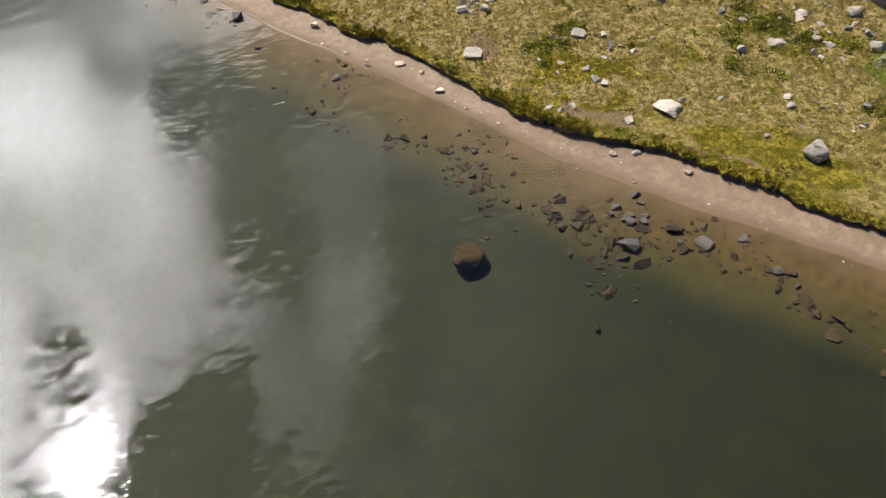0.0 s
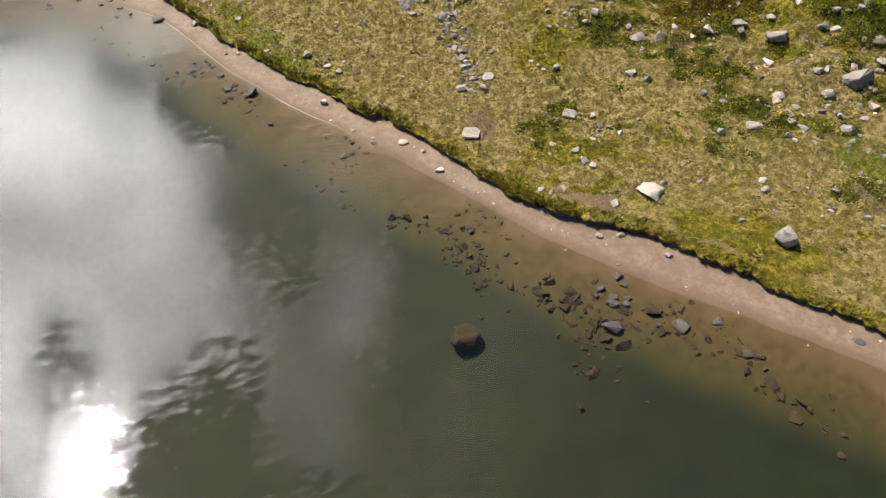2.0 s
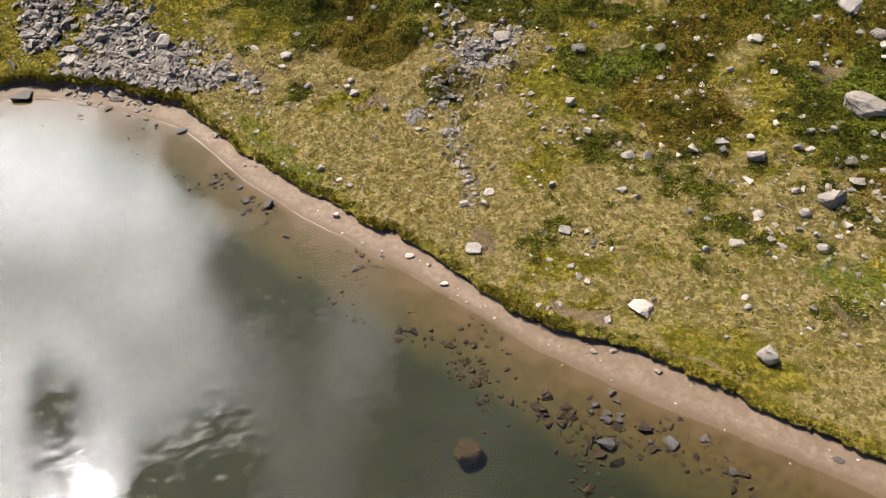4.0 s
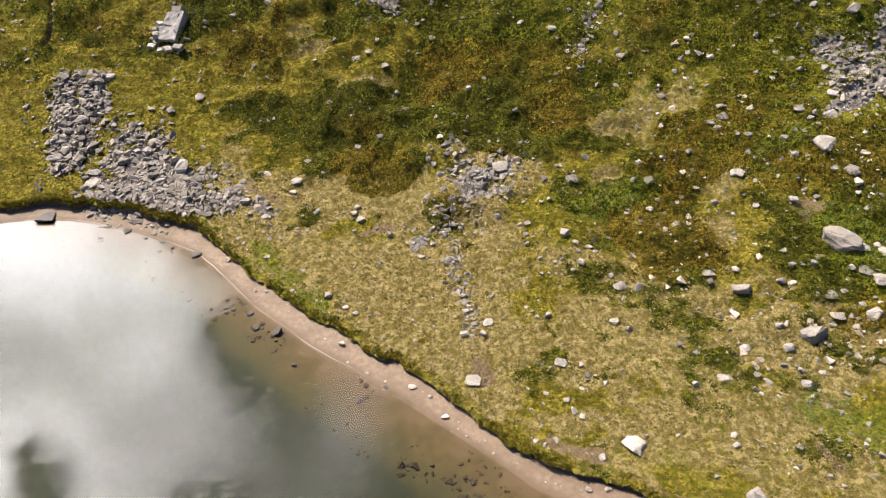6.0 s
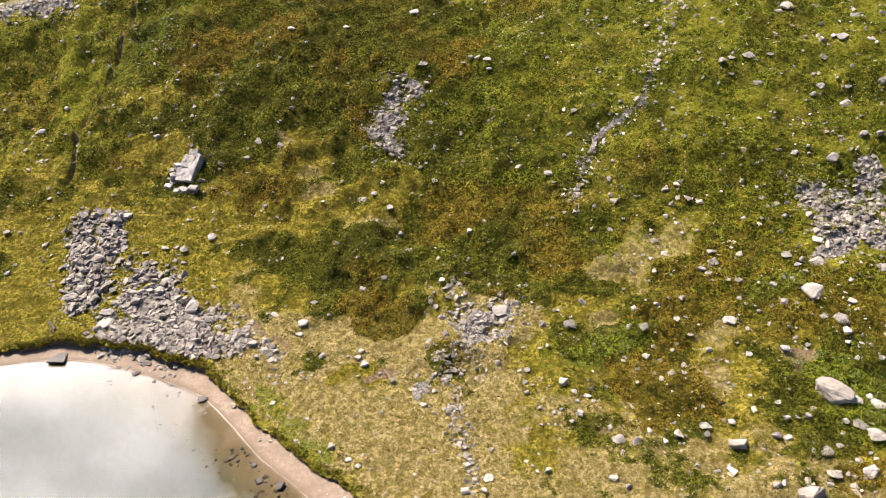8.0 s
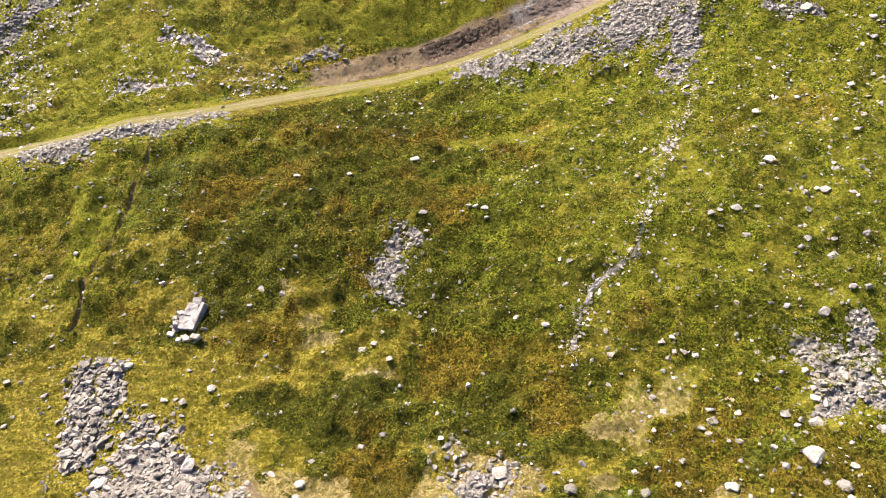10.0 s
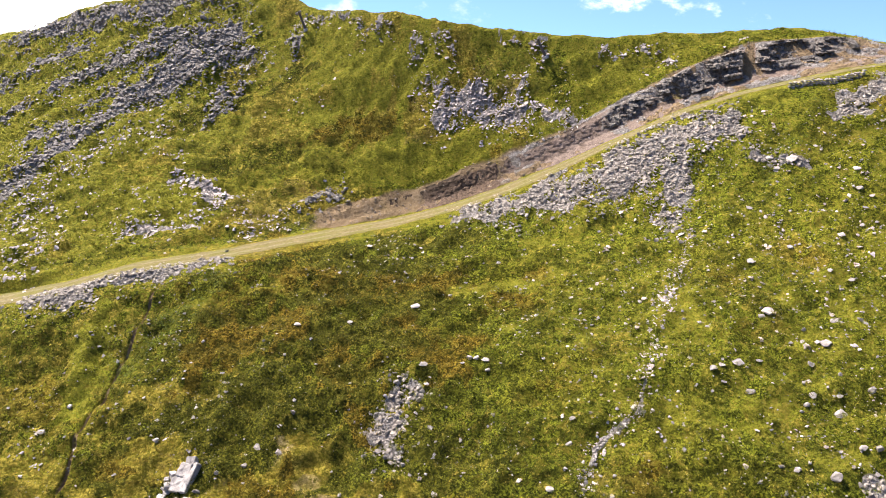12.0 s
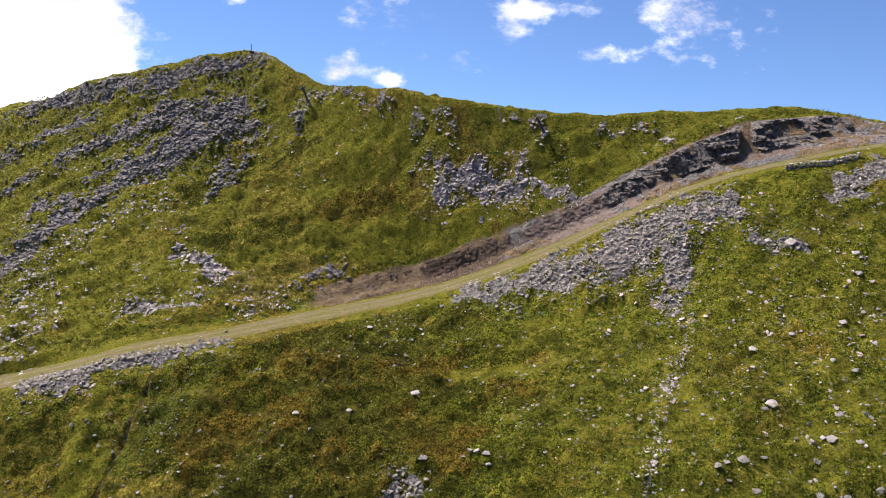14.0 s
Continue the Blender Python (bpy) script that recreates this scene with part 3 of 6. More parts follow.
SCREE_FELL = [(-128.9, 209.9, -114.2, 211.0, 2.0), (-114.5, 211.7, -80.8, 207.1, 2.9), (-81.2, 208.3, -64.4, 207.0, 2.5), (-64.6, 207.5, -53.1, 206.6, 2.0), (-114.1, 198.2, -100.8, 200.4, 1.9), (-102.7, 189.6, -87.6, 195.2, 2.2), (-85.5, 194.3, -76.9, 196.2, 2.4), (-80.6, 197.9, -72.7, 197.4, 2.0), (-57.2, 197.4, -71.4, 193.5, 2.6), (-65.9, 190.5, -72.2, 186.9, 4.4), (-72.2, 186.9, -80.4, 181.4, 2.9), (-69.7, 188.4, -59.5, 189.3, 2.9), (-60.3, 191.9, -52.1, 189.2, 2.0), (-80.4, 181.4, -86.4, 175.4, 2.3), (-86.4, 175.4, -93.3, 169.4, 2.4), (-93.3, 169.4, -97.2, 161.5, 2.2), (-97.2, 161.5, -100.0, 155.0, 2.6), (-85.2, 185.7, -93.9, 182.1, 1.1), (-95.0, 175.4, -103.1, 174.5, 1.7), (-122.9, 195.0, -120.3, 194.6, 2.2), (-116.1, 182.1, -108.7, 184.9, 1.1), (-56.0, 181.6, -56.4, 177.8, 2.1), (-59.1, 173.0, -58.3, 174.8, 1.1), (-40.3, 189.5, -42.0, 190.6, 1.2), (-31.3, 152.1, -25.1, 155.6, 1.3)]
SCREE_THIN = [(-85.0, 163.3, -92.9, 156.3, 2.1), (-82.6, 166.9, -78.2, 169.3, 1.4), (-74.3, 169.9, -68.1, 170.9, 1.3), (-68.9, 162.8, -60.0, 163.3, 0.9), (-47.3, 187.4, -51.3, 185.7, 1.2), (-42.0, 144.5, -33.6, 148.9, 1.9), (-84.6, 141.2, -81.8, 130.7, 3.1), (-93.0, 147.6, -88.9, 151.0, 1.8)]
OUTCROPS = [(-61.4, 156.2, -56.4, 156.3, 1.0), (-55.8, 154.5, -49.1, 150.8, 1.7), (-65.0, 141.3, -54.0, 142.7, 1.8), (-4.6, 171.6, -1.8, 168.0, 1.9), (-0.5, 168.0, 9.9, 166.9, 1.7), (11.2, 166.2, 24.8, 162.9, 1.7), (6.1, 169.7, 8.7, 168.7, 1.4), (15.8, 169.5, 15.1, 167.2, 0.9), (25.9, 161.3, 29.2, 158.3, 1.2)]
CREST_ROCK = [(-38.9, 194.3, -33.2, 192.1, 1.3), (-23.6, 186.1, -16.2, 183.9, 1.4), (-34.1, 192.9, -23.8, 188.2, 0.7), (-9.6, 178.6, -0.7, 176.9, 1.0), (10.1, 176.5, 20.7, 174.3, 0.7), (33.3, 170.3, 37.3, 170.9, 0.8), (42.5, 170.9, 48.8, 165.3, 0.8), (20.5, 171.4, 18.6, 173.0, 0.8)]
GREEN = [(-40.7, 119.3, -49.8, 104.2, 3.1), (5.3, 137.4, 14.6, 132.7, 1.1), (69.8, 143.9, 54.5, 130.4, 1.9), (38, 55.7, 40.7, 52, 3.2), (37.3, 66.8, 33.3, 65.6, 1.7), (13.5, 58.3, 18, 60.8, 2.3), (27.5, 36.5, 32.2, 34.5, 2.2), (-19.1, 56, -11.8, 48, 1.1)]
BROWN = [(-36.8, 126.3, -27.1, 128.9, 1.1), (-38, 105.1, -25.5, 111.6, 5), (-17.4, 105.9, -12.5, 94.2, 3.5), (-27.8, 122.5, -4.1, 121.1, 4.4), (-9.2, 112, -1.7, 102.3, 3.3), (18.5, 54.6, 23.4, 54.3, 3.2), (17.8, 50.8, 20.3, 50.1, 1.2), (34.5, 44.7, 38.1, 46.3, 1.6), (-26.8, 84.8, -22.4, 85.4, 3.3), (-26.8, 168.5, -13.6, 168.8, 3.2), (-34.3, 165.5, -26.8, 168.5, 2.0)]
STRAW = [(-15, 56.5, -4.2, 52.5, 3.3), (4.3, 59, 4.6, 52.1, 2), (19.6, 70.4, 26.4, 72.8, 2.9), (-23.1, 65.9, -17.1, 61.8, 0.8), (16.4, 43.4, 18, 42.2, 1.5), (6.8, 35.7, 10.1, 34.7, 1.3)]
BARE = [(7.6, 33.9, 11.8, 31.9, 0.45), (13.2, 30.8, 19.0, 27.8, 0.22), (2.0, 41.0, 2.7, 38.9, 0.6), (36.0, 58.8, 34.2, 57.0, 0.8), (-23.1, 65.9, -17.1, 61.8, 0.35), (27.6, 33.6, 28.2, 31.0, 0.3), (-6.0, 58.6, -8.6, 57.2, 0.7)]
LIME = [(-30, 182, -8, 176, 6), (-34, 172, -22, 176, 4), (-6, 163, 10, 162, 3), (-20, 160, -6, 163, 3), (40, 165, 30, 167, 3), (-70, 150, -60, 152, 4), (-57, 112, -56, 98, 3)]
HEATH = [(-52, 160, -38, 164, 3.5), (-66, 172, -52, 178, 3), (-45, 180, -36, 184, 2.5), (-28, 128, -4, 127, 4.5), (-24, 119, -5, 118, 5), (-20, 110, -6, 108, 4.5), (-14, 101, -10, 97, 4)]
SCREE = [(*b[:4], 0.35 * b[4]) for b in RIVULET[4:8]] + SCREE_LOW + SCREE_MID + SCREE_ROAD + SCREE_FELL + OUTCROPS + [(*b[:4], 0.5 * b[4]) for b in CREST_ROCK]


# ---------------------------------------------------------------- the ground, the lake and the track
def sheet(name, co, faces, mat, smooth=True):
    """A mesh from arrays of corners and of faces with four corners each."""
    me = bpy.data.meshes.new(name)
    me.vertices.add(len(co))
    me.vertices.foreach_set("co", np.ascontiguousarray(co, np.float32).ravel())
    n = faces.shape[1]
    me.loops.add(faces.size)
    me.loops.foreach_set("vertex_index", np.ascontiguousarray(faces, np.int32).ravel())
    me.polygons.add(len(faces))
    me.polygons.foreach_set("loop_start", np.arange(0, faces.size, n, dtype=np.int32))
    me.polygons.foreach_set("use_smooth", np.full(len(faces), smooth))
    me.update(calc_edges=True)
    me.materials.append(mat)
    return new(name, me)


def grid_faces(rows, columns, closed):
    j, i = np.meshgrid(np.arange(rows - 1), np.arange(columns if closed else columns - 1), indexing="ij")
    k = (i + 1) % columns
    return np.stack([j * columns + i, j * columns + k, (j + 1) * columns + k, (j + 1) * columns + i], -1).reshape(-1, 4)


def streak(x, y, stretches, seed, ragged=0.5):
    """0..1: how deep a place lies in bands (x0, y0, x1, y1, half width) with ragged edges."""
    rag = 1 + ragged * layered(x / 2.4, y / 2.4, seed, 3) * 1.6
    sway = 1.0 + 1.6 * ease(120, 150, y)
    x, y = x + sway * layered(x / 3.1, y / 3.1, seed + 5, 3), y + sway * layered(x / 3.1, y / 3.1, seed + 6, 3)
    best = np.zeros_like(x)
    for x0, y0, x1, y1, w in stretches:
        ax, ay = x1 - x0, y1 - y0
        t = np.clip(((x - x0) * ax + (y - y0) * ay) / max(ax * ax + ay * ay, 1e-6), 0, 1)
        d = np.hypot(x - x0 - t * ax, y - y0 - t * ay) / w
        best = np.maximum(best, ease(1.25, 0.45, d / np.maximum(rag, 0.3)))
    return best


def covers(x, y):
    """Shares of sand, rubble, soil and wetness that deepens into the painted dimming under water, then of shrub, dry
    grass, rust and lush green.
    """
    z, d, dt, on_track, in_cut, off, over_bank, over_ridge = land(x, y)
    turf = ease(0.2, 0.4, dt)
    sand = 1 - turf
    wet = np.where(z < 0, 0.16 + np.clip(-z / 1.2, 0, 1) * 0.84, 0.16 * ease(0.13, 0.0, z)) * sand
    soil = ease(0.30, 0.02, np.abs(dt - 0.3)) * 0.9
    soil = np.maximum(soil, 0.85 * streak(x, y, BARE, 77, 0.8) * (y < 80))
    soil = np.maximum(soil, in_cut * (0.75 + 0.4 * layered(x / 3, y / 3, 61, 3)))
    rubble = 0.9 * streak(x, y, SCREE, 71) * ease(-0.5, 0.1, layered(x / 1.4, y / 1.4, 73, 2))
    rubble = np.maximum(rubble, in_cut * (0.35 + 0.65 * ease(0, 35, x)) * ease(-0.15, 0.25, layered(x / 5, y / 3.5, 63, 3)))
    meadow = ease(0, 30, dt + 6 * layered(x / 12, y / 12, 81, 3))
    fell = ease(-4, 6, over_bank)
    patch = layered(x / 7, y / 5, 83, 4)
    shrub = np.clip(ease(-0.10, 0.14, patch + 0.75 * (meadow - 0.55)) * (1 - fell * 0.65), 0, 1)
    shrub = np.maximum(shrub, 0.8 * ease(0.0, 0.3, layered(x / 4, y / 3, 88, 3) - 0.05) * ease(0, 16, x - 4) * ease(3, 9, dt))
    shrub = np.maximum(shrub, 0.35 * ease(0.3, 0.6, layered(x / 2.2, y / 2.2, 84, 3)))
    dry = np.clip(ease(0.05, 0.40, layered(x / 9, y / 7, 85, 4) + 0.6 * (1 - meadow)) * (1 - 0.7 * ease(28, 60, dt)) * (0.25 + 0.75 * ease(-34, -20, x)), 0, 1)
    dry = np.maximum(dry, 0.5 * fell * ease(-0.2, 0.3, layered(x / 8, y / 3, 86, 4)))
    rust = ease(0.0, 0.35, layered(x / 14, y / 9, 87, 4) + 0.05)
    lush = ease(0.12, 0.42, layered(x / 10, y / 8, 89, 4)) * (0.25 + 0.6 * ease(20, 55, dt)) * (1 - 0.35 * fell)
    lush = np.maximum(lush, 0.8 * ease(22, 50, dt) * ease(-0.3, 0.25, layered(x / 11, y / 8, 90, 4) + 0.45 * ease(-10, 35, x) + 0.4 * ease(-42, -56, x)))
    lush = np.maximum(lush, 0.9 * streak(x, y, GREEN, 91, 0.9))
    rust = np.maximum(rust, 0.95 * streak(x, y, BROWN, 92, 0.9))
    lush = lush * (1 - 0.85 * streak(x, y, BROWN, 92, 0.9))
    shrub = np.maximum(shrub, 0.9 * streak(x, y, BROWN, 92, 0.9))
    dry = np.maximum(dry, 0.95 * streak(x, y, STRAW, 93, 0.9))
    shrub = shrub * (1 - 0.9 * streak(x, y, STRAW, 93, 0.9)) * turf
    heath = 0.9 * streak(x, y, HEATH, 94, 0.9)
    lime = streak(x, y, LIME, 96, 0.9)
    lush, dry, shrub, rust = np.maximum(lush, lime), dry * (1 - lime), shrub * (1 - 0.6 * lime), rust * (1 - lime)
    lush, dry, rust = lush * (1 - heath), dry * (1 - heath), rust * (1 - 0.75 * heath)
    shrub = np.maximum(shrub, heath)
    verge = ease(3.2, -0.6, np.abs(off) - half_width(x) + 1.2 * layered(x / 2, y / 2, 95, 2))
    shrub, dry = shrub * (1 - verge), np.maximum(dry, 0.4 * verge)
    ditch = trench(x, y)
    shrub, lush, soil = shrub * (1 - ditch), lush * (1 - ditch), np.maximum(soil, 0.9 * ditch)
    lush = np.maximum(lush, fell * 0.35 * ease(-0.3, 0.4, layered(x / 15, y / 7, 97, 3)))
    rubble = rubble * turf
    open_green = np.maximum(ease(0, 22, x) * ease(74, 92, y), ease(-42, -50, x) * ease(84, 92, y)) * (1 - fell)
    shrub, lush = shrub * (1 - 0.3 * open_green * (1 - heath)), np.maximum(lush, 0.4 * open_green * (1 - heath))
    # cushions of dwarf shrub and tussocks stand out of the ground
    lumps = np.clip(1 - np.abs(layered(x / 0.95, y / 0.95, 101, 3)) * 2.2, 0, 1)
    z = z + shrub * (1 - rubble) * (1 - on_track) * (0.42 * lumps * ease(-0.4, 0.5, layered(x / 3, y / 3, 103, 2)) + 0.04)
    open_land = (1 - in_cut) * ease(1.5, 5, np.abs(off) - half_width(x)) * ease(5, 24, dt) * (1 - 0.7 * rubble) * ease(3, -6, over_ridge)
    z = z + open_land * ((1.45 - 0.6 * ease(-8, 14, x)) * (1 - 0.5 * fell) * layered(x / 3.6, y / 2.6, 107, 2) + (0.5 + 0.4 * fell) * layered(x / 9, y / 4.2, 109, 2))
    z = z + (1 - shrub) * turf * (1 - on_track) * 0.2 * (0.5 - np.abs(layered(x / 0.75, y / 0.75, 105, 2)))
    return np.stack([sand, rubble, soil, wet], -1), np.stack([shrub, dry, rust, lush], -1), z


CENTRE_Y = -25.0
spread = np.concatenate([np.linspace(-0.66, 0.66, 620), np.linspace(0.66, 2 * math.pi - 0.66, 70)[1:-1]])
rings = np.concatenate([np.linspace(2, 30, 12), np.geomspace(31, 265, 700), np.geomspace(275, 3600, 26)])
theta, radius = np.meshgrid(spread, rings)
gx, gy = (np.sin(theta) * radius).ravel(), (np.cos(theta) * radius + CENTRE_Y).ravel()
cover, plants, gz = covers(gx, gy)
ground = sheet("ground", np.stack([gx, gy, gz], -1), grid_faces(len(rings), len(spread), True), GROUND)
for name, values in (("cover", cover), ("plants", plants)):
    layer = ground.data.color_attributes.new(name, "FLOAT_COLOR", "POINT")
    layer.data.foreach_set("color", np.ascontiguousarray(values, np.float32).ravel())
tagged(ground, "grassy alpine slope with dwarf shrubs, sandy shore and lake bed", "ground", kind="structure")

wx, wy = np.meshgrid(np.linspace(-260, 220, 25), np.linspace(-180, 70, 15))
water = sheet("water", np.stack([wx.ravel(), wy.ravel(), 0 * wx.ravel()], -1), grid_faces(15, 25, False), WATER)
tagged(water, "dark green mountain lake with wind ripples", "lake", kind="structure")

tx = np.linspace(-140, 130, 541)
across = np.linspace(0, 1, 11)
ty = line(TRACK, 1, tx)
slant = np.gradient(ty, tx)
length = np.hypot(1, slant)
side = (across[None] - 0.5) * (1.62 * half_width(tx) * (1 + 0.16 * layered(tx / 6, tx * 0, 111, 3) + 0.14 * layered(tx * 0.9, tx * 0, 112, 3)))[:, None]
px, py = tx[:, None] + 0 * side, ty[:, None] + side
pz = line(TRACK, 2, px.ravel()) + 0.10 - 0.05 * np.tile(np.abs(across - 0.5) * 2, len(tx)) ** 2
pz = pz + 0.03 * layered(px.ravel() / 1.3, py.ravel() / 1.3, 113, 2)
track = sheet("road", np.stack([px.ravel(), py.ravel(), pz], -1), grid_faces(len(tx), 11, False), TRACK_TOP)
track.data.uv_layers.new(name="track")
fu = np.tile(across, len(tx))[np.array([v.vertex_index for v in track.data.loops])]
track.data.uv_layers["track"].data.foreach_set("uv", np.stack([fu, fu * 0], -1).astype(np.float32).ravel())
tagged(track, "straw-coloured grassy track with faint gravel ruts", "track", kind="structure")

# a thin, speckled pale line where the ripples end
sx = np.linspace(-48, -7, 1400)
sy = line(WATERLINE, 1, sx)
for _ in range(12):
    sy = sy - np.clip((land(sx, sy)[0] - 0.015) / 0.16, -0.4, 0.4)
fade = 0.008 + 0.028 * ease(-0.5, 0.4, layered(sx / 3, sx * 0, 117, 3)) * ease(-7, -14, sx)
low, high = np.stack([sx, sy - fade, land(sx, sy - fade)[0] + 0.02], -1), np.stack([sx, sy + fade, land(sx, sy + fade)[0] + 0.02], -1)
pale_line_mat, g = material("foam")
speck = g.noise(g.put("ShaderNodeTexCoord").outputs["Object"], 7.0, 4.0, 0.6)
finish(g, g.mix(g.ramp(speck, 0.35, 0.6), (0.24, 0.20, 0.155), (0.46, 0.42, 0.36)), 0.6)
foam = sheet("shore_line", np.concatenate([low, high]), np.stack([np.arange(1399), np.arange(1, 1400), np.arange(1401, 2800), np.arange(1400, 2799)], -1), pale_line_mat)
tagged(foam, "thin pale line along the waterline", "foam", kind="structure")


# ---------------------------------------------------------------- the turf bank: an undercut earth face under an overhanging lip of grass
bx = np.arange(-52, 30, 0.07)
by = line(TURFLINE, 1, bx)
for _ in range(8):
    by = by - land(bx, by)[2] / 0.72
run = np.gradient(by, bx)
run = np.convolve(np.pad(run, 10, "edge"), np.ones(21) / 21, "valid")
inland = np.stack([-run, np.ones_like(run)], -1) / np.hypot(1, run)[:, None]
profile = ((-0.02, 0.0), (0.05, 0.18), (0.06, 0.36), (0.0, 0.52), (-0.12, 0.66), (-0.20, 0.78), (-0.18, 0.90), (-0.06, 1.0), (0.16, 1.04), (0.45, 1.03), (0.85, 1.0), (1.15, 0.9))
bank_rows, bank_cover, bank_plants = [], [], []
foot = land(bx - inland[:, 0] * 0.15, by - inland[:, 1] * 0.15)[0]
for k, (out, up) in enumerate(profile):
    rag = 0.13 * layered(bx * 2.2, by * 2.2 + 3 * k, 181, 3) + 0.22 * layered(bx * 0.8, by * 0.8, 183, 3)
    reach = out + (rag if 1 < k < 8 else 0.4 * rag)
    qx, qy = bx + inland[:, 0] * reach, by + inland[:, 1] * reach
    top = covers(bx + inland[:, 0] * 1.1, by + inland[:, 1] * 1.1)[2]
    tall = np.maximum(top - foot, 0.25) * (0.92 + 0.25 * layered(bx * 0.7, by * 0.7, 187, 3))
    qz = foot - 0.06 + (tall + 0.06) * up
    if k >= 9:
        under = covers(qx, qy)[2]
        qz = np.where(k == 11, under - 0.08, 0.5 * (qz + under + 0.04))
    qz = qz + 0.05 * layered(bx * 3.3, by * 3.3 + k, 185, 2) * (k > 3)
    bank_rows.append(np.stack([qx, qy, qz], -1))
    c, q, _ = covers(bx + inland[:, 0] * 1.2, by + inland[:, 1] * 1.2)
    c, q = c * 0, q.copy()
    c[:, 2] = 1.0 if k < 4 else 0.75 if k == 4 else 0.0
    q[:, 1] *= 0.6
    q[:, 0] = np.maximum(q[:, 0], 0.35)
    bank_cover.append(c)
    bank_plants.append(q)
n = len(bx)
bank_strip = sheet("turf_bank", np.concatenate(bank_rows), grid_faces(len(profile), n, False), GROUND)
for name, values in (("cover", np.concatenate(bank_cover)), ("plants", np.concatenate(bank_plants))):
    layer = bank_strip.data.color_attributes.new(name, "FLOAT_COLOR", "POINT")
    layer.data.foreach_set("color", np.ascontiguousarray(values, np.float32).ravel())
tagged(bank_strip, "undercut earth bank with overhanging grass lip above the beach", "bank", kind="structure")


# ---------------------------------------------------------------- the cutting: a broken rock and earth face above the track, with scree at its foot
def blocks(x, y, seed):
    """Random steps in -1..1 on offset, slanting courses: the faces of jointed rock."""
    x, y = x * 0.95 + y * 0.30, y - x * 0.22
    row = np.floor(y)
    lot = lambda a, b: np.modf(np.abs(np.sin(a * 127.1 + b * 311.7 + seed * 74.7) * 43758.5453))[0]
    return 2 * lot(np.floor(x + lot(row, 3.0)), row) - 1


def make_cutting():
    m, g = material("cutting_face")
    where = g.put("ShaderNodeTexCoord").outputs["Object"]
    b = g.put("ShaderNodeVertexColor", layer_name="kind")
    q = g.put("ShaderNodeSeparateColor")
    g.set(q.inputs[0], b.outputs[0])
    rock, pink, dark = q.outputs
    n1, n2, n3 = g.noise(where, 0.5, 5.0, 0.6), g.noise(where, 2.0, 6.0, 0.68), g.noise(where, 9.0, 5.0, 0.7)
    earth = g.mix(g.ramp(n2, 0.35, 0.65), (0.045, 0.030, 0.019), (0.135, 0.092, 0.062))
    earth = g.mix(g.math("MULTIPLY", pink, g.ramp(n1, 0.35, 0.6, 0.4, 1.0)), earth, g.mix(g.ramp(n3, 0.35, 0.65), (0.120, 0.086, 0.066), (0.220, 0.170, 0.138)))
    stone = g.mix(g.ramp(n2, 0.36, 0.64), (0.055, 0.046, 0.038), (0.200, 0.180, 0.155))
    stone = g.mix(g.ramp(n1, 0.52, 0.68, 0.0, 0.6), stone, (0.125, 0.085, 0.058))
    stone = g.mix(g.ramp(n3, 0.56, 0.70, 0.0, 0.6), stone, (0.27, 0.25, 0.225))
    rocky = g.ramp(g.math("MULTIPLY_ADD", g.math("SUBTRACT", n2, 0.5), 0.9, rock), 0.40, 0.60)
    c = g.mix(rocky, earth, stone)
    c = g.mix(g.math("MULTIPLY", dark, 0.9), c, (0.024, 0.017, 0.010))
    finish(g, c, 0.92, g.bump(g.math("ADD", n2, g.math("MULTIPLY", n3, 0.5)), 0.9, 0.35), 0.12)
    return m


cx, rise = np.meshgrid(np.arange(-42, 106, 0.25), np.linspace(0, 1, 46))
cx = cx.ravel()
rise = rise.ravel()
c_road, c_bank = line(TRACK, 1, cx) + half_width(cx), line(BANK, 1, cx)
c_foot, c_top = line(TRACK, 2, cx), line(BANK, 2, cx)
tall_face = np.maximum(c_top - c_foot, 0.5)
back_share = np.interp(rise, (0, 0.30, 0.42, 0.92, 1), (0.02, 0.50, 0.60, 0.93, 1.10))
up_share = np.interp(rise, (0, 0.30, 0.42, 0.92, 1), (-0.02, 0.24, 0.38, 1.0, 1.0))
cy, cz = c_road + (c_bank - c_road) * back_share, c_foot + tall_face * up_share
# rock shows in the east, earth in the west and in two chutes; the turf's root layer is dark
chute = np.maximum(ease(2.2, 0.8, np.abs(cx - 64.0 - 3 * (rise - 0.5))), ease(4, 7, cx - 84))
rocky = ease(28, 40, cx + 5 * layered(cx / 4, cz / 4, 201, 2)) * ease(0.24, 0.40, rise + 0.14 * layered(cx / 5, cz / 5, 202, 2)) * (1 - chute)
pinkish = np.clip(ease(8, 16, cx) * ease(48, 30, cx) + chute + ease(0.40, 0.2, rise) * ease(14, 24, cx), 0, 1)
root = ease(0.80, 0.90, rise + 0.08 * layered(cx / 1.5, cz, 203, 2)) * ease(34, 22, cx) + 0.7 * ease(6, -4, cx) * ease(0.45, 0.7, rise)
out = 0.25 + rocky * (1.25 * blocks(cx / 4.6, cz / 3.2, 1) + 0.75 * blocks(cx / 1.9, cz / 1.3, 2) + 0.38 * blocks(cx / 0.8, cz / 0.55, 3) + 1.2 * np.abs(layered(cx / 7, cz / 7, 204, 2)))
out = out + (1 - rocky) * (0.35 * layered(cx / 1.3, cz / 5.0, 205, 3) + 0.16 * blocks(cx / 0.7, cz / 0.5, 4)) * ease(0.0, 0.2, rise)
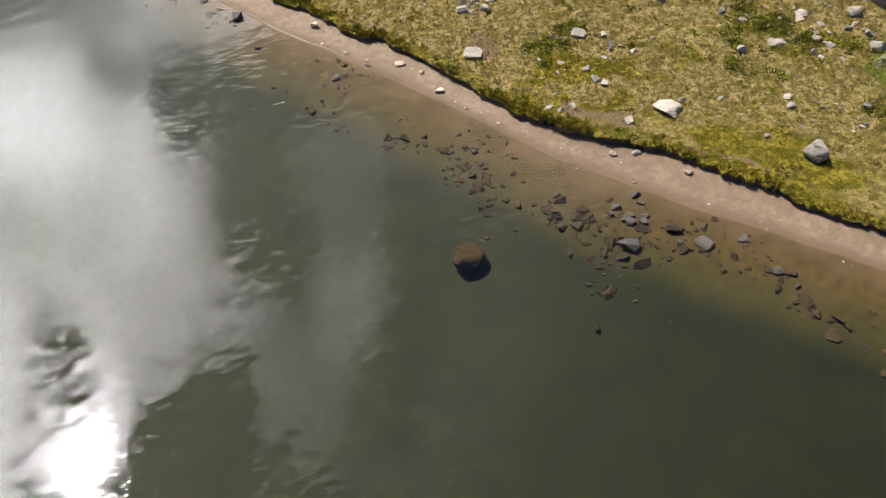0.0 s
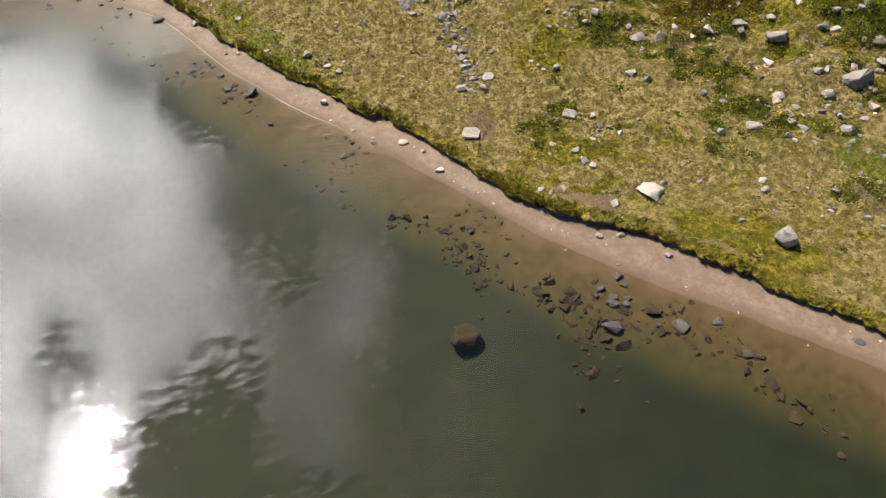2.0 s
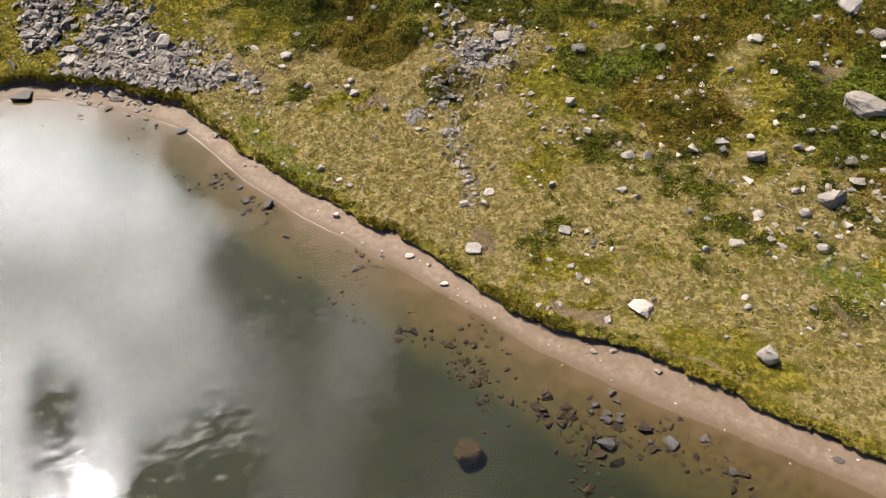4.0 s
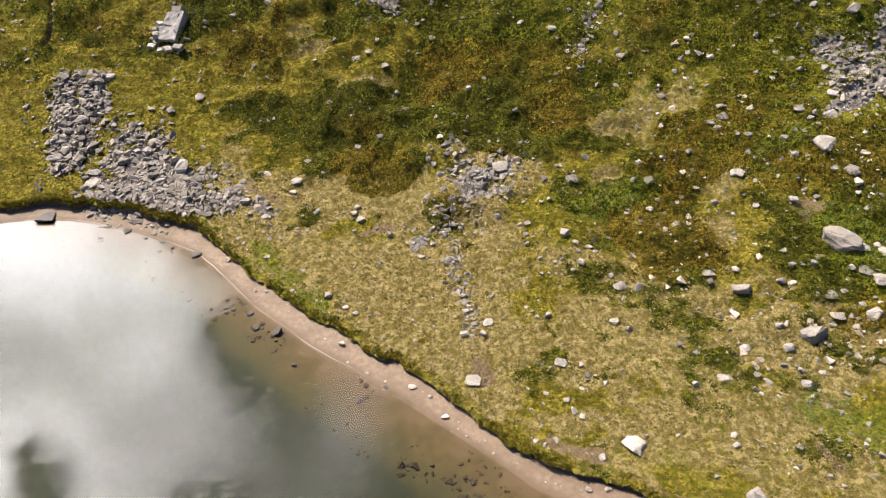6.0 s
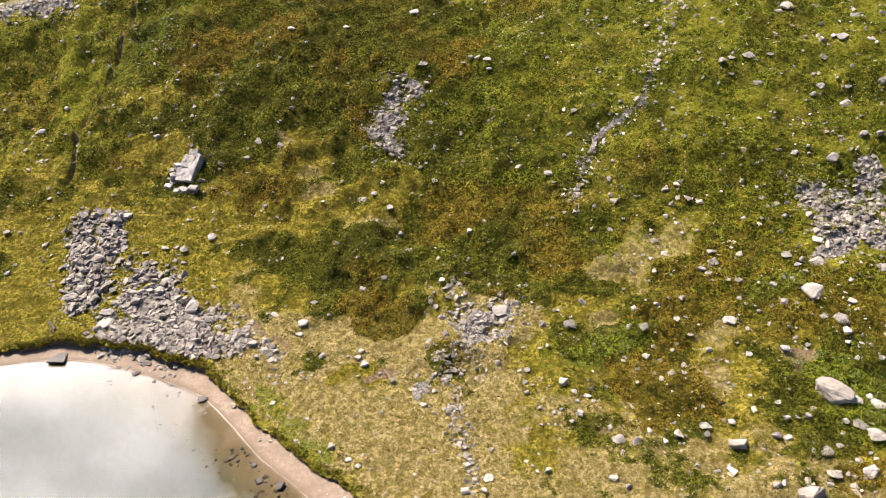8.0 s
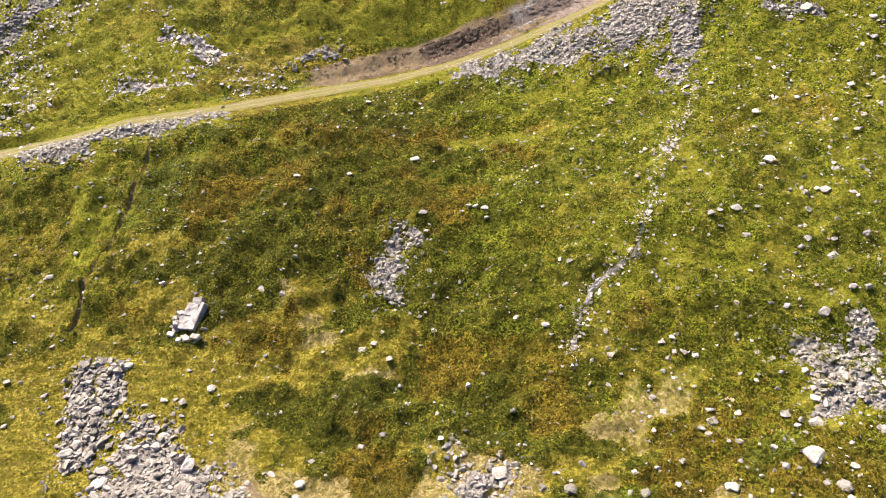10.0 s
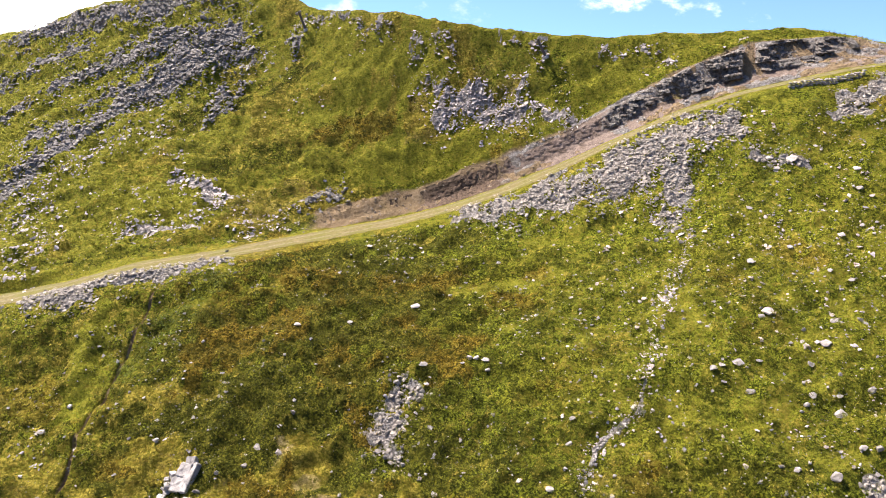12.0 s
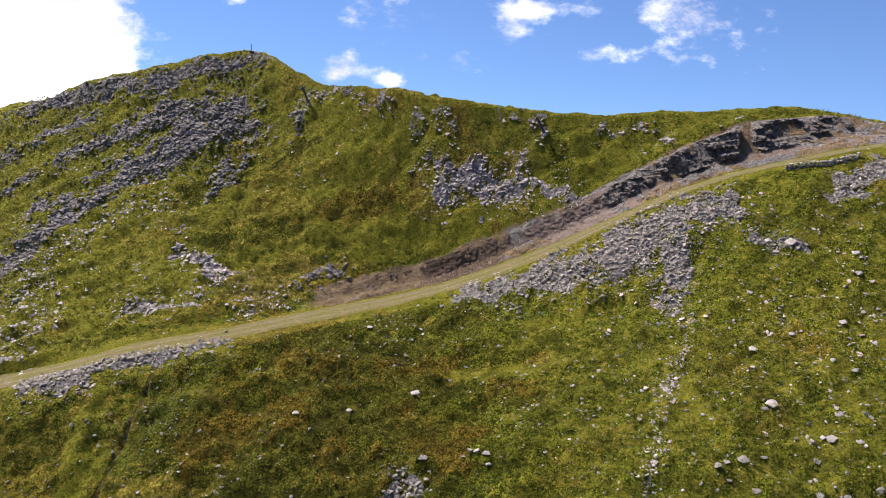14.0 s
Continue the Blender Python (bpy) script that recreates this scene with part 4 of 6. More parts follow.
out = out - 0.9 * chute * ease(0.3, 0.6, rise) - 0.55 * ease(0.80, 0.9, rise) * ease(1.0, 0.95, rise) * (1 - rocky)
fits = np.minimum(1, tall_face / 5) * ease(-42, -26, cx) * ease(106, 98, cx)
cy = cy - out * fits - np.where(rise > 0.9, 0.5 * layered(cx / 2.3, cx * 0, 206, 3), 0) * fits
cz = cz - np.where(rise >= 0.999, 0.6, 0.0) + 0.12 * fits - 1.6 * ease(0.75, 0.0, fits)
cutting = sheet("cutting", np.stack([cx, cy, cz], -1), grid_faces(46, len(cx) // 46, False), make_cutting(), False)
layer = cutting.data.color_attributes.new("kind", "FLOAT_COLOR", "POINT")
layer.data.foreach_set("color", np.ascontiguousarray(np.stack([rocky, pinkish, np.clip(root, 0, 1), 0 * cx + 1], -1), np.float32).ravel())
tagged(cutting, "broken dark rock and brown earth face above the track", "rock face", kind="structure")


# ---------------------------------------------------------------- rocks
def part(name, bm, mat, parent, label=""):
    """Links a bmesh as one mesh under a thing or a part."""
    me = bpy.data.meshes.new(name)
    bm.to_mesh(me)
    bm.free()
    me.materials.append(mat)
    ob = new(name, me)
    ob.parent = parent
    return tagged(ob, label)


def rock_bmesh(rng, corners, flat=1.0, edge=0.0, worn=0.0, cuts=0, boxy=0.55):
    """An angular block about one unit wide that stands on z = 0: a hull of random corners, edges chipped and faces roughened."""
    bm = bmesh.new()
    for _ in range(corners):
        v = Vector((rng.gauss(0, 1), rng.gauss(0, 1), rng.gauss(0, 1))).normalized()
        v *= rng.uniform(0.86, 1.08)
        big = max(abs(c) for c in v)
        v = v.lerp(v / big * 0.8, boxy)
        bm.verts.new((v.x * 0.5, v.y * 0.5, v.z * 0.5 * flat))
    hull = bmesh.ops.convex_hull(bm, input=bm.verts)
    bmesh.ops.delete(bm, geom=list({e for e in hull["geom_interior"] + hull["geom_unused"] if isinstance(e, bmesh.types.BMVert)}), context="VERTS")
    bmesh.ops.dissolve_limit(bm, angle_limit=radians(14), verts=bm.verts, edges=bm.edges)
    if edge:
        bmesh.ops.bevel(bm, geom=list(bm.edges), offset=edge, segments=1, affect="EDGES", profile=0.5, clamp_overlap=True)
    bmesh.ops.triangulate(bm, faces=bm.faces)
    if cuts:
        bmesh.ops.subdivide_edges(bm, edges=bm.edges, cuts=cuts, use_grid_fill=True)
        off = Vector((rng.uniform(0, 90), rng.uniform(0, 90), rng.uniform(0, 90)))
        for v in bm.verts:
            n = noise.fractal(v.co * 3.2 + off, 0.9, 2.1, 4)
            crack = abs(noise.noise(Vector((v.co.x * 2.0, v.co.y * 2.0, v.co.z * 9.0)) + off))
            v.co += v.co.normalized() * worn * (n * 0.6 - 0.5 * max(0.0, 0.16 - crack) * 4)
    low = [min(v.co[k] for v in bm.verts) for k in range(3)]
    high = [max(v.co[k] for v in bm.verts) for k in range(3)]
    for v in bm.verts:
        v.co = Vector(((v.co.x - low[0]) / (high[0] - low[0]) - 0.5, (v.co.y - low[1]) / (high[1] - low[1]) - 0.5, (v.co.z - low[2]) / (high[2] - low[2]) * flat))
    return bm


def mesh_of(name, bm, mat):
    me = bpy.data.meshes.new(name)
    bm.to_mesh(me)
    bm.free()
    me.materials.append(mat)
    return me


dice = random.Random(11)
STONE_MESHES = [mesh_of("stone", rock_bmesh(dice, dice.randint(11, 16), dice.uniform(0.7, 1.0), 0.02, boxy=0.5), ROCK) for _ in range(18)]
BOULDER_MESHES = [mesh_of("boulder", rock_bmesh(dice, dice.randint(13, 20), dice.uniform(0.75, 1.0), 0.025, 0.07, 3, 0.5), ROCK) for _ in range(14)]
TAN_MESHES = [mesh_of("stone", rock_bmesh(dice, dice.randint(10, 14), 0.8, 0.04, boxy=0.4), WARM_ROCK) for _ in range(6)]
DARK_MESHES = [mesh_of("stone", rock_bmesh(dice, dice.randint(10, 14), 0.8, 0.05), DARK_ROCK) for _ in range(6)]


def height_at(x, y):
    return float(covers(np.array([float(x)]), np.array([float(y)]))[2][0])


def tilt_at(x, y, share=0.6):
    """The turn that lays a thing on the slope."""
    e = 0.6
    z = land(np.array([x - e, x + e, x, x]), np.array([y, y, y - e, y + e]))[0]
    n = Vector((-(z[1] - z[0]) / (2 * e) * share, -(z[3] - z[2]) / (2 * e) * share, 1)).normalized()
    return Vector((0, 0, 1)).rotation_difference(n).to_matrix().to_4x4()


def set_stone(x, y, wide, seen, meshes, name, label, group, sink=0.12, z=None):
    wide, seen = 0.72 * wide, 0.76 * seen
    tall = 0.85 * min(max((seen - 0.36 * wide) / 0.85, 0.34 * wide), 0.95 * wide)
    ob = new(name, dice.choice(meshes))
    deep = wide * dice.uniform(0.7, 1.0)
    base = height_at(x, y) if z is None else z
    turn = Matrix.Rotation(dice.uniform(-0.45, 0.45) + dice.choice((0, math.pi)), 4, "Z")
    ob.matrix_world = Matrix.Translation((x, y, base - sink * tall)) @ tilt_at(x, y) @ turn @ Matrix.Diagonal((wide * 1.05, deep, tall * (1 + sink) * 1.1, 1))
    return tagged(ob, label, "boulder" if name == "boulder" else "stone", group)


# ---------------------------------------------------------------- single stones: x, y, width and upright size seen
SLOPE_STONES_A = [(-40.8, 92.3, 1.38, 1.21), (-58.6, 95.1, 1.71, 1.33), (-56.2, 98.9, 0.96, 0.96), (-61.5, 92, 0.76, 0.66), (-59.7, 92.1, 0.94, 0.66), (-27.7, 88.8, 1.12, 0.96), (-27.8, 90.2, 0.65, 0.65), (-26.3, 90.8, 1.46, 0.81), (-23.2, 89.9, 1.27, 1.91), (-32.8, 89, 0.65, 0.82), (-22.1, 94.3, 0.98, 1.15), (-33.2, 100.1, 1.23, 0.53), (-34.3, 101.8, 0.89, 0.54), (-45.3, 88.8, 0.86, 0.52), (2.5, 102.6, 1.19, 1.19), (3.5, 102.5, 1.19, 1.19), (1.5, 101.9, 1.01, 0.67), (4.9, 102, 1.52, 0.84), (5.2, 100.6, 1, 0.83), (3.6, 99.7, 0.58, 0.83), (-8.2, 99.9, 1.17, 0.83), (-7, 99.5, 0.83, 0.5), (-4.9, 98.5, 1.15, 0.66), (-3, 92.7, 1.1, 0.63)]
SLOPE_STONES_B = [(-3, 96.9, 0.65, 0.49), (-16.6, 111.7, 1.3, 0.65), (-14.6, 95.9, 0.49, 0.49), (-4.3, 101.6, 1.69, 0.51), (-6.5, 88.8, 0.92, 0.92), (-11.7, 89, 1.08, 1.08), (-10.5, 87.1, 0.61, 0.38), (-0.9, 95.5, 0.64, 0.64), (16.2, 91.9, 1.26, 0.79), (15.4, 89.2, 1.23, 1.08), (8.5, 84.8, 1.03, 0.74), (11.7, 111.9, 0.55, 0.74), (-3.4, 86.8, 0.6, 0.45), (36.1, 96.1, 1.36, 1.36), (37.5, 96.9, 1.2, 1.2), (39.8, 97.2, 2.25, 1.21), (43, 97.8, 1.23, 0.7), (40.4, 93.5, 1.86, 0.85), (37.1, 94.7, 1.01, 0.67), (33.4, 94.7, 0.67, 0.83), (46.9, 104.9, 2.25, 1.13), (53, 99.7, 2.23, 1.3), (48.2, 100, 0.91, 0.91), (51, 102.4, 0.94, 1.12)]
SLOPE_STONES_C = [(59.3, 102.9, 1.36, 1.56), (56.1, 103.6, 1.93, 0.77), (49.9, 97.2, 1.26, 1.08), (50.4, 93.3, 0.7, 0.7), (48.2, 92.6, 1.56, 1.04), (51.7, 92.5, 1.23, 0.53), (51.2, 90.8, 2.26, 0.7), (46.7, 91.2, 1.2, 1.03), (45.8, 90.3, 0.85, 0.85), (56.4, 93.3, 1.63, 1.63), (41.3, 88.6, 0.66, 0.99), (39.3, 88.3, 0.81, 0.65), (43.2, 87.8, 0.66, 0.49), (27.6, 88.4, 0.94, 0.47), (51.8, 86.1, 1.36, 1.19), (53.5, 85.7, 1.19, 1.71), (46.4, 82, 1.77, 2.42), (42.5, 83.5, 1.28, 0.96), (40.8, 84.1, 1.11, 0.8), (44.2, 84.1, 0.81, 0.97), (52, 83, 1.17, 0.83), (50, 100.3, 0.92, 0.74), (56.6, 99.2, 1.13, 0.56), (47.8, 94.5, 0.7, 1.4)]
SLOPE_STONES_D = [(-45.3, 69.9, 2.16, 1.7), (-44.4, 71.3, 2.02, 1.4), (-45.5, 72.5, 1.73, 0.94), (-30, 67.8, 2.26, 2.82), (-37.1, 69.1, 1.91, 1.91), (-34.8, 70.7, 1.62, 1.18), (-34.4, 72.1, 1.48, 0.89), (-39.7, 69.1, 1.49, 0.9), (-39.8, 66.2, 2.35, 1.32), (-40.1, 67.7, 2.08, 0.89), (-41.9, 81.1, 1.62, 0.97), (-43.3, 81.1, 1.14, 0.82), (-41.1, 75.3, 1.09, 0.78), (-43.2, 79.1, 1.45, 0.97), (-46.4, 79.3, 1.15, 1.31), (-57.6, 79.9, 1.4, 0.87), (-55.9, 79.9, 0.69, 0.87), (-55, 73.9, 1.17, 0.83), (-37.2, 86.2, 1.47, 0.65), (-35.8, 85, 1.13, 0.64), (-33.2, 85.7, 1.28, 0.96), (-32.6, 84.2, 0.48, 0.63), (-34, 84, 0.48, 0.64), (-33.6, 80.3, 1.09, 0.78)]
SLOPE_STONES_E = [(-30.6, 80.3, 0.77, 0.77), (-30.2, 77.9, 1.51, 0.38), (-34.4, 79.8, 0.47, 0.39), (-35.7, 76.5, 1.38, 0.77), (-34.3, 76.4, 0.91, 0.76), (-36.6, 74.5, 1.06, 0.61), (-32.9, 74.5, 1.05, 0.45), (-34.2, 73.6, 0.6, 0.6), (-24.2, 82.2, 0.76, 0.61), (-22.5, 81, 0.6, 0.6), (-26.2, 76.8, 0.44, 0.44), (-23.6, 74.9, 0.58, 0.36), (-28.5, 71.9, 0.5, 0.36), (-16.7, 65.3, 1.58, 0.79), (-16.9, 63.9, 1.17, 0.78), (-20.2, 66.7, 1.34, 0.4), (-11.5, 82.7, 1.62, 0.44), (-10, 83.1, 1.33, 0.59), (-9, 84.1, 0.74, 1.04), (-16.5, 81.7, 0.59, 0.3), (-7.8, 80.4, 1.15, 0.86), (-9.4, 78.6, 0.71, 0.36), (-6.3, 77.4, 0.84, 0.98), (-6.9, 77, 0.49, 0.49)]
SLOPE_STONES_F = [(-14, 75.7, 0.85, 1.27), (2.1, 75.9, 0.97, 0.97), (-0.6, 76.3, 0.42, 0.42), (-0.2, 79.4, 0.43, 0.57), (-2.2, 84.3, 1.18, 0.37), (-5.1, 82.8, 0.58, 0.37), (-4, 82.7, 0.58, 0.58), (12.2, 83.2, 1.46, 0.88), (12.3, 77.1, 0.7, 0.7), (7.3, 72, 0.8, 0.67), (-11.2, 73.2, 0.69, 0.69), (-7.9, 70.9, 1.07, 0.94), (-10.2, 69.4, 1.07, 1.33), (-1, 69.1, 0.92, 0.92), (-1.9, 67.7, 0.45, 0.52), (-15.8, 67.9, 1.07, 0.67), (8.5, 68.4, 0.65, 0.65), (5.5, 65.1, 2.53, 1.39), (7.4, 65.8, 0.64, 0.51), (9.7, 65.6, 0.64, 0.38), (12.1, 65.4, 0.45, 0.38), (14.5, 65.6, 1.15, 1.02), (12.9, 62.9, 2, 1.25), (4.9, 63, 0.87, 0.62)]
SLOPE_STONES_G = [(5, 62.3, 0.74, 0.49), (6.6, 63.5, 0.75, 0.62), (7.9, 63.2, 0.56, 0.75), (1, 69.3, 0.66, 0.52), (2.9, 64.6, 0.88, 0.63), (0.8, 66, 0.64, 0.51), (-14.7, 69, 0.67, 0.67), (-13.8, 66, 0.65, 0.65), (20.4, 75.6, 0.56, 0.84), (18.9, 75, 0.97, 0.69), (16.7, 73.9, 0.69, 0.82), (23.7, 73.3, 1.11, 0.83), (29.7, 71.2, 1.25, 1.11), (29.7, 70, 1.66, 0.41), (28.1, 68.9, 1.36, 0.82), (28.8, 68.1, 0.95, 0.34), (32, 69.8, 0.42, 0.7), (31.9, 67.4, 1.23, 0.68), (30.6, 67.2, 0.68, 0.41), (28.9, 67.1, 0.54, 0.34), (19.3, 67.3, 0.52, 0.52), (19.7, 63.9, 0.89, 0.64), (18.8, 61.7, 0.88, 0.75), (20.5, 61.8, 1.51, 0.63)]
SLOPE_STONES_H = [(25, 64.8, 1.18, 0.52), (25, 62.7, 0.64, 0.51), (25.2, 61.1, 0.89, 0.38), (29.3, 61.9, 1.95, 1.04), (30.3, 62.3, 0.52, 0.52), (39, 75, 1.04, 1.19), (37.5, 78.6, 1.06, 0.76), (37.7, 76.9, 0.6, 1.05), (34.4, 75.4, 0.73, 0.73), (37.8, 70.1, 1.58, 1), (40.5, 68.7, 2.3, 1.01), (38.9, 64.9, 3.06, 2.37), (35, 66, 1.1, 1.37), (35.5, 63.9, 1.09, 1.63), (40.7, 61.7, 2.2, 1.51), (39.1, 62.1, 1.23, 0.68), (40.6, 60.1, 1.22, 1.09), (47.6, 73, 1.84, 1.54), (33, 63.5, 0.8, 0.8), (47.5, 67.8, 1.34, 1.19), (43, 73.1, 1.2, 1.05), (41.7, 71.7, 1.62, 0.74), (38.4, 68.4, 0.99, 0.99)]
UPPER_STONES_A = [(8.2, 126.3, 1.84, 1.02), (2.7, 128.5, 2.07, 0.83), (2.3, 122.7, 1.59, 0.6), (-0.4, 120, 1.76, 0.98), (-6.2, 115.6, 3.22, 1.13), (-15.6, 132.3, 2.14, 0.86), (-24.7, 110.1, 2.42, 0.74), (19.1, 113.2, 1.87, 1.12), (15, 118.2, 0.77, 0.48), (18.3, 128.7, 1.46, 1.04), (13, 129.1, 1.46, 0.83), (25.9, 126.1, 1.03, 0.82), (45.8, 104.7, 2.05, 1.31), (48.4, 115.9, 3.03, 1.41), (47.5, 110.1, 1.55, 1.16), (36.8, 104.9, 1.46, 1.09), (37.7, 103.9, 1.27, 0.91), (40, 108.4, 1.32, 0.75), (55.7, 118.5, 2.1, 0.63), (63.6, 118.1, 2.58, 0.86), (67.6, 119.8, 2.2, 1.1), (55.8, 103.4, 1.54, 0.96), (59.9, 102.6, 2.14, 1.17), (59.2, 108.5, 1.81, 1.2)]
UPPER_STONES_B = [(60.5, 108, 1.61, 1.01), (50.2, 99.5, 1.84, 1.1), (52, 100, 1.86, 1.12), (57.1, 99.4, 1.32, 0.95), (59.3, 97.7, 0.95, 0.95), (59, 111.9, 2.04, 0.82), (61.7, 110.4, 2.05, 1.02), (66.5, 114, 1.7, 1.06), (71.3, 129.8, 2.82, 1.18), (70.2, 126.3, 2.76, 1.15), (69.3, 122.3, 2.02, 0.9), (66.3, 135.4, 1.67, 0.72), (51.8, 126.6, 2.18, 0.65), (44.7, 115.7, 1, 0.6), (49.7, 109.3, 0.97, 0.78), (53.7, 116.9, 0.83, 0.62), (-16.4, 111.3, 1.11, 0.56), (39, 129.8, 1.72, 1.08), (26.6, 130.1, 1.48, 0.85), (30.1, 127.8, 1.26, 0.84), (21.7, 131.5, 1.27, 0.85), (29.6, 112.7, 0.76, 0.47), (61.6, 133.6, 3.96, 1.63), (58.2, 135.1, 2.79, 1.16)]
UPPER_STONES_C = [(58.9, 133.1, 2.53, 1.15)]
MEADOW_STONES_A = [(-14.7, 50.1, 0.69, 0.35), (-11.2, 49.3, 0.9, 1.02), (-9.4, 49.4, 0.39, 0.34), (-9.4, 47.9, 0.78, 0.33), (-8.1, 48.3, 0.44, 0.28), (-7.2, 50.7, 0.45, 0.34), (-9.1, 53, 0.58, 0.46), (-5.9, 57, 0.83, 0.95), (-9.1, 59.4, 1.23, 0.98), (-9.9, 60.2, 0.99, 0.87), (-9.6, 61, 0.87, 0.37), (-11, 60.4, 0.62, 0.43), (-13.8, 60.5, 1, 0.88), (-15.3, 60.3, 0.57, 0.5), (-15.1, 61.4, 0.51, 0.51), (-15.8, 58.7, 0.62, 0.37), (-14.6, 58.3, 0.56, 0.31), (-9.6, 57.8, 0.54, 0.42), (-7.3, 58.1, 0.54, 0.42), (-8.9, 56, 0.42, 0.3), (-6.4, 54.9, 0.41, 0.29), (-4.5, 58, 0.54, 0.42), (-0.5, 56.7, 0.94, 0.94), (-1.6, 57.7, 0.71, 0.6)]
MEADOW_STONES_B = [(-2.3, 61.4, 1.11, 0.62), (-1, 59.7, 0.61, 0.85), (1.1, 60.3, 0.85, 0.36), (-1.5, 55.6, 0.82, 0.82), (-0.4, 50.4, 0.56, 0.78), (0.1, 51.1, 0.56, 0.67), (1.7, 51.4, 0.68, 0.56), (0.5, 52.7, 0.46, 0.8), (0.9, 55.8, 0.7, 0.35), (3.3, 59.3, 0.42, 0.42), (3.9, 48.6, 0.66, 0.66), (3.5, 45.5, 1.28, 0.85), (1.4, 44.2, 1.06, 0.95), (3.1, 44.2, 0.84, 0.84), (1.9, 47.5, 0.76, 0.65), (4.9, 46, 0.38, 0.38), (-2, 48.2, 0.44, 0.33), (-1.4, 48.6, 0.55, 0.39), (8.8, 46.2, 0.86, 0.86), (7.9, 46.1, 0.54, 0.43), (7.4, 50.9, 0.67, 0.45), (7, 47.2, 0.54, 0.33), (7.5, 46.8, 0.43, 0.38), (8.2, 48.1, 0.38, 0.33)]
MEADOW_STONES_C = [(11.2, 55.2, 1.17, 1.52), (12.4, 51.7, 0.91, 1.25), (10.7, 52.4, 0.57, 1.25), (10.1, 52.1, 0.68, 0.8), (8.7, 51.2, 0.56, 0.68), (9.4, 51.1, 0.45, 0.45), (8.7, 52.8, 0.57, 0.8), (7.6, 54.7, 0.58, 1.16), (7.6, 56.1, 0.82, 0.59), (8.3, 55.5, 0.47, 0.41), (7.1, 57.5, 0.59, 0.59), (7.9, 57.5, 0.83, 0.47), (10.1, 59.6, 0.61, 0.73), (9.3, 59.6, 0.6, 0.6), (7.7, 60.4, 0.61, 0.49), (11.6, 51.1, 0.68, 0.34), (12.4, 53.3, 0.69, 0.58), (9.3, 56, 0.41, 0.35), (13, 54.1, 0.46, 0.46), (10.3, 49.6, 0.39, 0.33), (15.6, 55.4, 0.71, 0.59), (14.2, 53.7, 0.52, 0.41), (15.7, 49.3, 1.68, 1.46), (17.3, 48.8, 1.35, 1.57)]
MEADOW_STONES_D = [(15.9, 48.1, 0.5, 0.44), (14.5, 45.3, 1.08, 0.98), (15.6, 44.4, 0.86, 1.19), (21.2, 51, 0.52, 0.81), (21.9, 49.4, 0.46, 1.03), (23.9, 49.7, 0.81, 0.93), (24, 50.6, 1.52, 0.58), (26.2, 48.4, 2.21, 2.09), (26.5, 50.8, 1.07, 0.47), (23.7, 45.8, 0.79, 0.9), (22, 46.2, 0.67, 0.67), (21.1, 45.4, 0.44, 0.44), (23.9, 43.9, 0.44, 0.5), (27.1, 45.3, 0.4, 0.4), (31.4, 50.8, 1.09, 0.97), (29.8, 48.9, 1.07, 1.19), (30.8, 48.8, 1.07, 0.95), (33.5, 51.1, 0.86, 0.98), (32.6, 51.1, 0.73, 0.61), (34.4, 52, 1, 0.62), (31.2, 52.5, 0.86, 0.37), (33.7, 47.4, 1.8, 0.84), (35.6, 48.6, 0.86, 0.86), (38.1, 50.3, 1.89, 1.01)]
MEADOW_STONES_E = [(38.8, 48.9, 2.13, 0.63), (36.7, 47.1, 0.86, 0.61), (37.9, 47.6, 0.62, 0.62), (37.1, 45.7, 1.82, 2.19), (30.7, 43.2, 2.87, 2.87), (32.8, 44.3, 0.82, 0.82), (33.6, 45.3, 1.78, 0.95), (28, 43.9, 1.02, 0.8), (40.3, 53.3, 1.04, 0.91), (38.4, 52.7, 1.92, 0.64), (40.7, 52.4, 1.95, 0.91), (36.8, 50.6, 0.88, 1), (32.9, 54.1, 0.5, 0.5), (33.9, 58.5, 1.17, 1.56), (26.6, 59.2, 1.01, 0.88), (22.2, 56.4, 1.21, 0.49), (23.4, 56.4, 0.73, 0.49), (23.6, 60.2, 0.63, 0.38), (22.9, 59.2, 0.62, 0.37), (21.6, 58.5, 0.74, 0.43), (18.5, 55.2, 0.47, 0.3), (21.3, 54.8, 0.36, 0.48), (27.4, 55.1, 0.49, 0.37)]
MEADOW_STONES_F = [(30.3, 58.2, 0.89, 0.45), (29.5, 59.4, 0.51, 0.51), (36.7, 59.4, 0.93, 0.8), (40.3, 58.9, 0.81, 0.54), (42.3, 58.5, 0.68, 1.09), (42.6, 56.8, 0.94, 0.81), (40.7, 57.4, 0.8, 0.54), (34.8, 57.2, 0.52, 0.39), (19.4, 42.5, 0.79, 0.89), (20.7, 41.9, 0.89, 0.5), (21.7, 41.8, 0.4, 0.3), (24.8, 42.1, 1.32, 0.51), (25.7, 41, 0.81, 0.51), (24.4, 40.5, 0.6, 0.3), (24.9, 39.4, 0.89, 0.69), (22.3, 39.2, 1.56, 0.68), (19.9, 38.7, 0.96, 1.05), (24.4, 38.1, 0.59, 0.78), (19.8, 37.5, 0.57, 0.38), (27.4, 40.4, 0.71, 0.92), (28.4, 42.1, 1.46, 1.25), (28.6, 39.9, 0.72, 0.72), (28.6, 38.5, 1.42, 1.21), (33.6, 41.1, 0.86, 0.86)]
